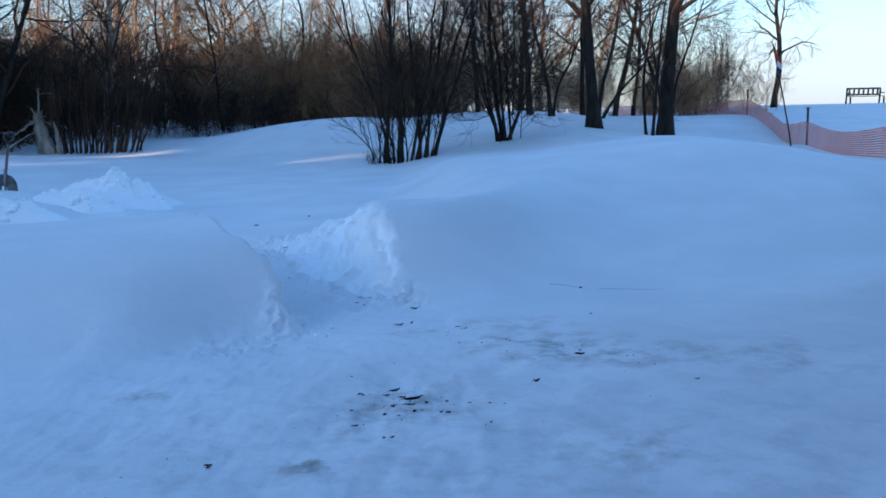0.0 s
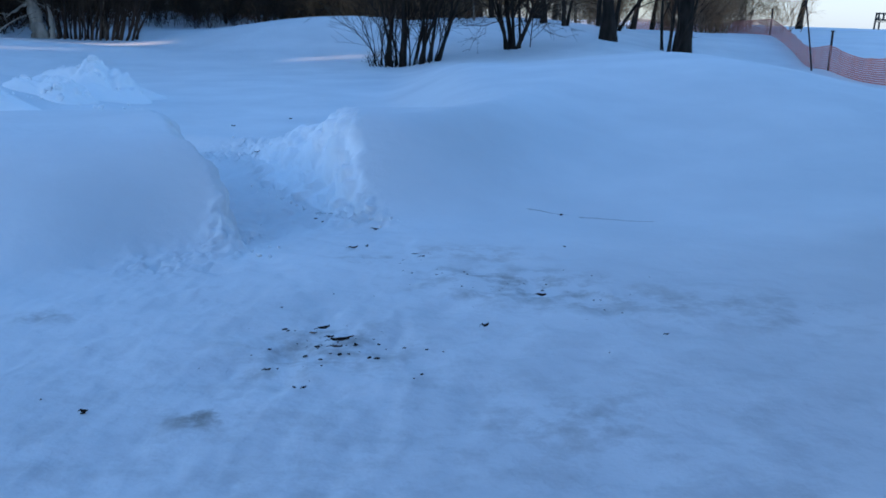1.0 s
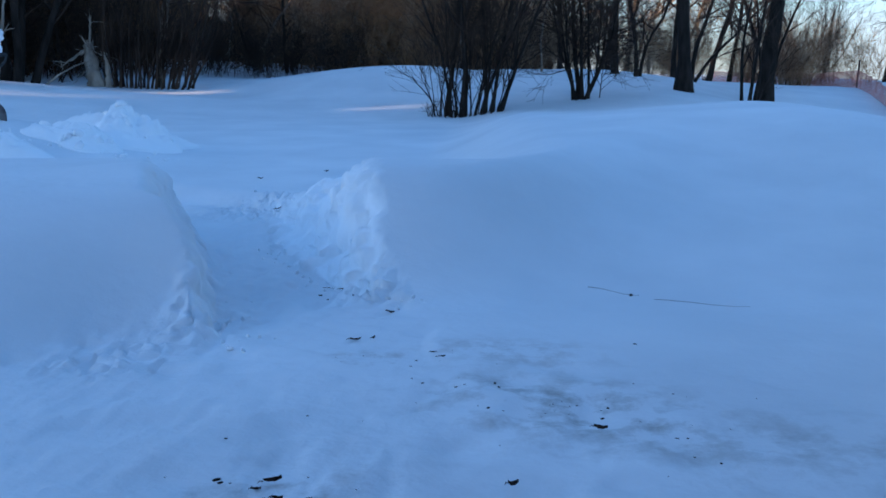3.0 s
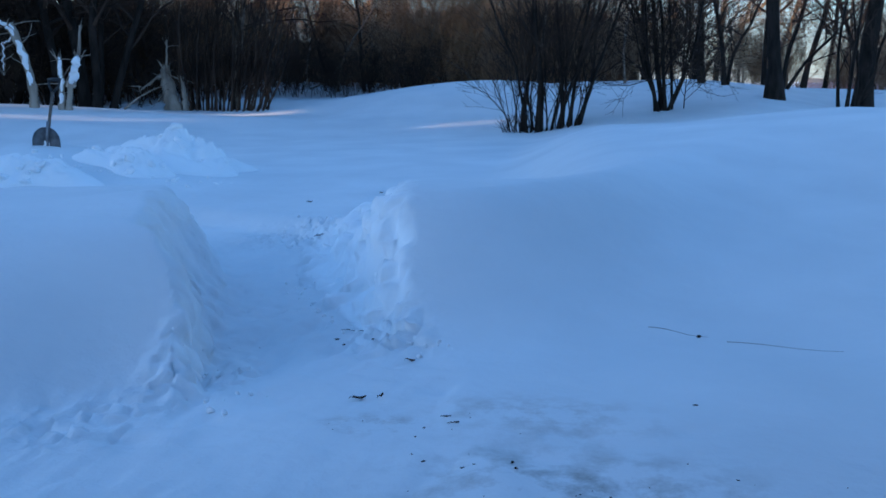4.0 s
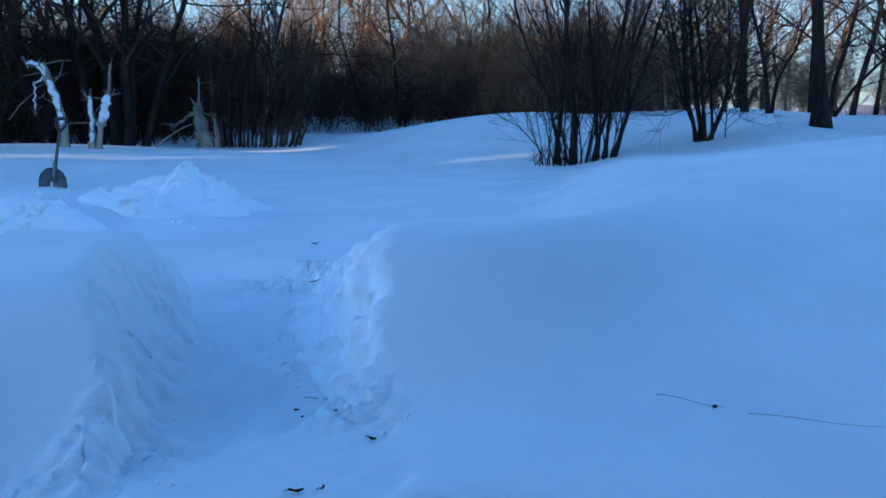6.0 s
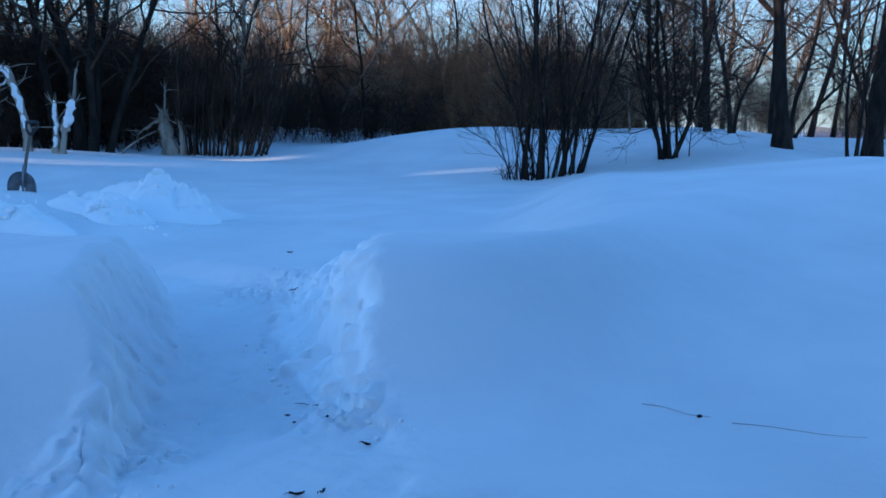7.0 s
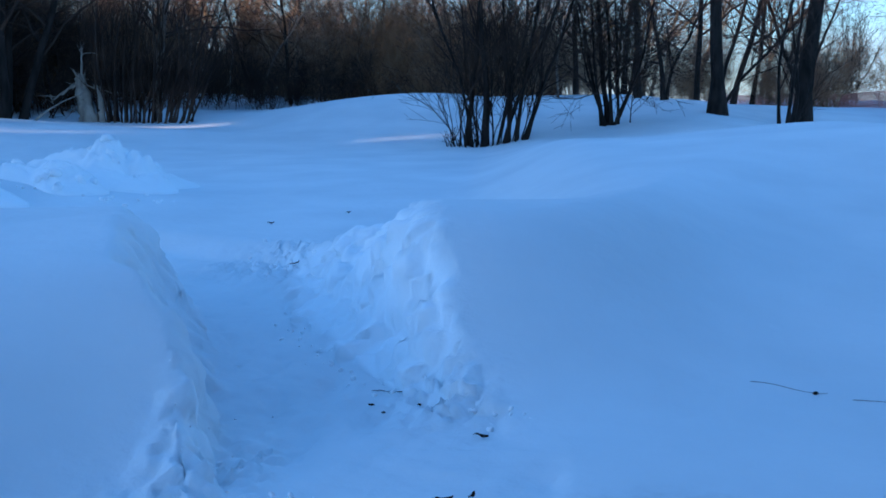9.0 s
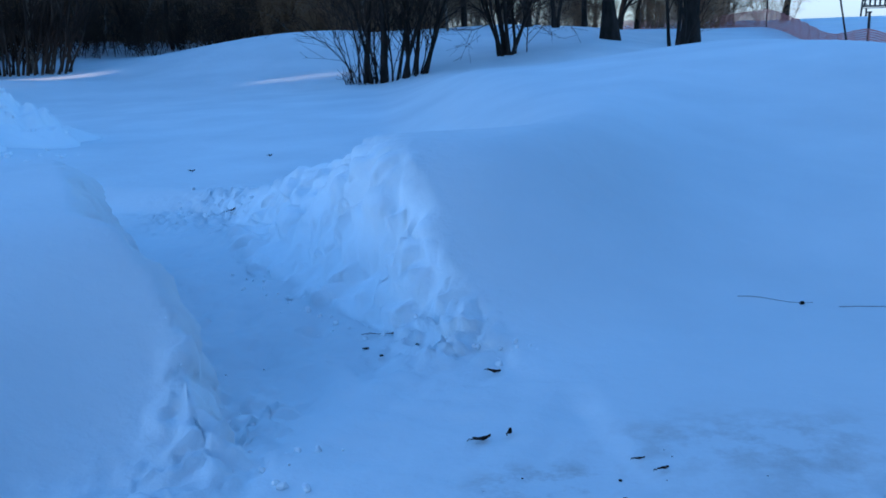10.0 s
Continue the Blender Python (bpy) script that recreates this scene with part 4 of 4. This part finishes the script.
pile((-4.55, 15.25), 0.6, 0.5, 0.2, 0.1, 4, 0, "broken snow thrown in front of the tall heap")
pile((-5.4, 14.2), 0.95, 0.42, 0.18, 0.1, 2, 5, "low heap of shovelled snow beside the dug path")
pile((-7.75, 14.4), 0.85, 0.7, 0.36, 0.1, 3, 0, "high rough heap of shovelled snow")

r0 = np.random.default_rng(16)
clods = [lump_mesh(r0, (1, 0.9, 0.7), "clods") for i in range(5)]
vs, fs, base = [], [], 0
for (ax, ay, bx2, by2, wide, count, size) in ((-0.9, 8.2, -0.5, 7.5, 0.16, 50, 0.011), (0.22, 8.4, -0.3, 8.9, 0.12, 50, 0.011), (-1.75, 12.35, -1.2, 11.7, 0.16, 30, 0.02), (-0.45, 9.0, -0.95, 10.2, 0.12, 40, 0.012), (-3.2, 15.1, -5.8, 14.7, 0.35, 40, 0.03)):
    for i in range(count):
        t, s = r0.random(), size * (0.35 + 1.1 * r0.random() ** 2)
        x, y = ax + (bx2 - ax) * t + r0.normal(0, wide * 0.5), ay + (by2 - ay) * t + r0.normal(0, wide * 0.5)
        me = clods[r0.integers(5)]
        co = np.empty(len(me.vertices) * 3)
        me.vertices.foreach_get("co", co)
        m = np.array(Euler(r0.random(3) * 6.28).to_matrix()) * s
        vs.append(co.reshape(-1, 3) @ m.T + np.array((x, y, h(x, y) + s * 0.1)))
        tri = np.empty(len(me.polygons) * 3, dtype=np.int32)
        me.loops.foreach_get("vertex_index", tri)
        fs.append(tri.reshape(-1, 3) + base)
        base += len(me.vertices)
tagged(put("snow_crumbs", mesh_from("snow_crumbs", np.concatenate(vs), np.concatenate(fs)), PILED), "loose crumbs of broken snow along the dug edges", "snow", kind="stuff")


# ---- leaves, twigs and dirt on the snow ----
def leaf(x, y, ln, wd, turn, curl, seed):
    r = np.random.default_rng(seed)
    ob = thing("dead_leaf", "curled dark brown dead leaf lying on the snow", "leaf", (x, y, h(x, y) + 0.004), turn, "dead leaves")
    bm = bmesh.new()
    n = 7
    rows = []
    for i in range(n):
        t = i / (n - 1)
        w = wd * math.sin(math.pi * min(0.97, max(0.06, t))) ** 0.8 * (0.85 + 0.3 * r.random())
        z = curl * (2 * t - 1) ** 2
        rows.append([bm.verts.new(((t - 0.5) * ln, k * w * 0.5, z + 0.3 * wd * abs(k) + 0.004 * r.random())) for k in (-1, 0, 1)])
    for a, b in zip(rows, rows[1:]):
        for k in (0, 1):
            bm.faces.new((a[k], a[k + 1], b[k + 1], b[k]))
    bmesh.ops.solidify(bm, geom=bm.faces[:], thickness=0.002)
    part("blade", bm, LEAF, ob, smooth=True)
    part("stalk", mesh_bm_tube([(-ln * 0.5, 0, curl), (-ln * 0.65, 0.005, curl * 1.2), (-ln * 0.8, 0.0, curl * 0.6)], [0.0018, 0.0016, 0.0012], 5), LEAF, ob)


for i, (x, y, ln, wd, turn, curl) in enumerate(((0.0, 7.7, 0.055, 0.024, 10, 0.008), (0.085, 7.725, 0.034, 0.016, 70, 0.010), (0.07, 5.8, 0.085, 0.035, 12, 0.006), (0.06, 5.72, 0.055, 0.02, 0, 0.006),
                                             (-0.02, 5.98, 0.06, 0.03, 30, 0.008), (-0.06, 5.93, 0.03, 0.02, 0, 0.006), (0.02, 5.86, 0.035, 0.02, 0, 0.006), (0.12, 5.84, 0.02, 0.015, 20, 0.004),
                                             (0.73, 5.98, 0.035, 0.03, 20, 0.012), (1.54, 5.82, 0.02, 0.016, 0, 0.006), (0.436, 7.36, 0.035, 0.012, 15, 0.003), (0.396, 7.44, 0.03, 0.01, 0, 0.003),
                                             (1.05, 6.48, 0.05, 0.03, -20, 0.006), (-0.145, 8.76, 0.09, 0.014, -35, 0.006), (-0.28, 8.84, 0.1, 0.010, -5, 0.004), (0.11, 8.3, 0.05, 0.02, -30, 0.008),
                                             (-0.8, 5.0, 0.03, 0.022, 0, 0.006), (-0.2, 5.45, 0.03, 0.018, 20, 0.005), (-0.02, 5.2, 0.022, 0.018, 40, 0.005), (-1.28, 11.85, 0.1, 0.02, 70, 0.01), (-1.85, 13.6, 0.05, 0.03, 20, 0.01), (-1.25, 14.3, 0.05, 0.03, 50, 0.012), (-3.6, 9.75, 0.06, 0.03, 5, 0.008), (-4.1, 9.9, 0.05, 0.03, 15, 0.008))):
    leaf(x, y, ln, wd, turn, curl, i)

for i, (x, y, tx, ty, ln) in enumerate(((1.24, 8.99, 1.0, -0.22, 0.3), (1.62, 8.85, 1.0, -0.3, 0.52))):
    ob = thing("twig", "long thin dark twig lying on the snow", "twig", (x, y, h(x, y) + 0.006), group="fallen twigs")
    n = 7
    pts = []
    for k in range(n):
        s = ln * k / (n - 1)
        xx, yy = x + tx * s, y + ty * s + 0.02 * math.sin(k)
        pts.append((xx - x, yy - y, h(xx, yy) - h(x, y)))
    part("stem", mesh_bm_tube(pts, list(np.linspace(0.0016, 0.0008, n)), 6), SHAFT, ob)
    if i == 0:
        part("bud", box((0.028, 0.018, 0.014), pts[-2], (0, 0, 20), 0.006), SOIL, ob)

r0 = np.random.default_rng(17)
vs, fs, base = [], [], 0
for (cx, cy, sx, sy, count, size) in ((0.0, 5.75, 0.2, 0.2, 45, 0.006), (0.95, 6.75, 0.4, 0.25, 30, 0.0045), (0.3, 7.3, 0.3, 0.2, 14, 0.0045), (-0.9, 5.0, 0.3, 0.3, 9, 0.005), (1.6, 6.2, 0.7, 0.5, 14, 0.004),
                                      (-0.1, 8.65, 0.12, 0.08, 8, 0.007), (-0.85, 8.8, 0.1, 0.4, 6, 0.007)):
    for i in range(count):
        x, y, s = cx + r0.normal(0, sx), cy + r0.normal(0, sy), size * (0.4 + 1.2 * r0.random() ** 2)
        me = clods[r0.integers(5)]
        co = np.empty(len(me.vertices) * 3)
        me.vertices.foreach_get("co", co)
        a = r0.random() * 6.28
        m = np.array(((math.cos(a) * 1.6, -math.sin(a), 0), (math.sin(a) * 1.6, math.cos(a), 0), (0, 0, 0.6))) * s
        vs.append(co.reshape(-1, 3) @ m.T + np.array((x, y, h(x, y) + s * 0.3)))
        tri = np.empty(len(me.polygons) * 3, dtype=np.int32)
        me.loops.foreach_get("vertex_index", tri)
        fs.append(tri.reshape(-1, 3) + base)
        base += len(me.vertices)
tagged(put("soil_crumbs", mesh_from("soil_crumbs", np.concatenate(vs), np.concatenate(fs)), SOIL), "scattered black crumbs of soil on trodden snow", "soil", kind="stuff")
for me in clods:
    bpy.data.meshes.remove(me)
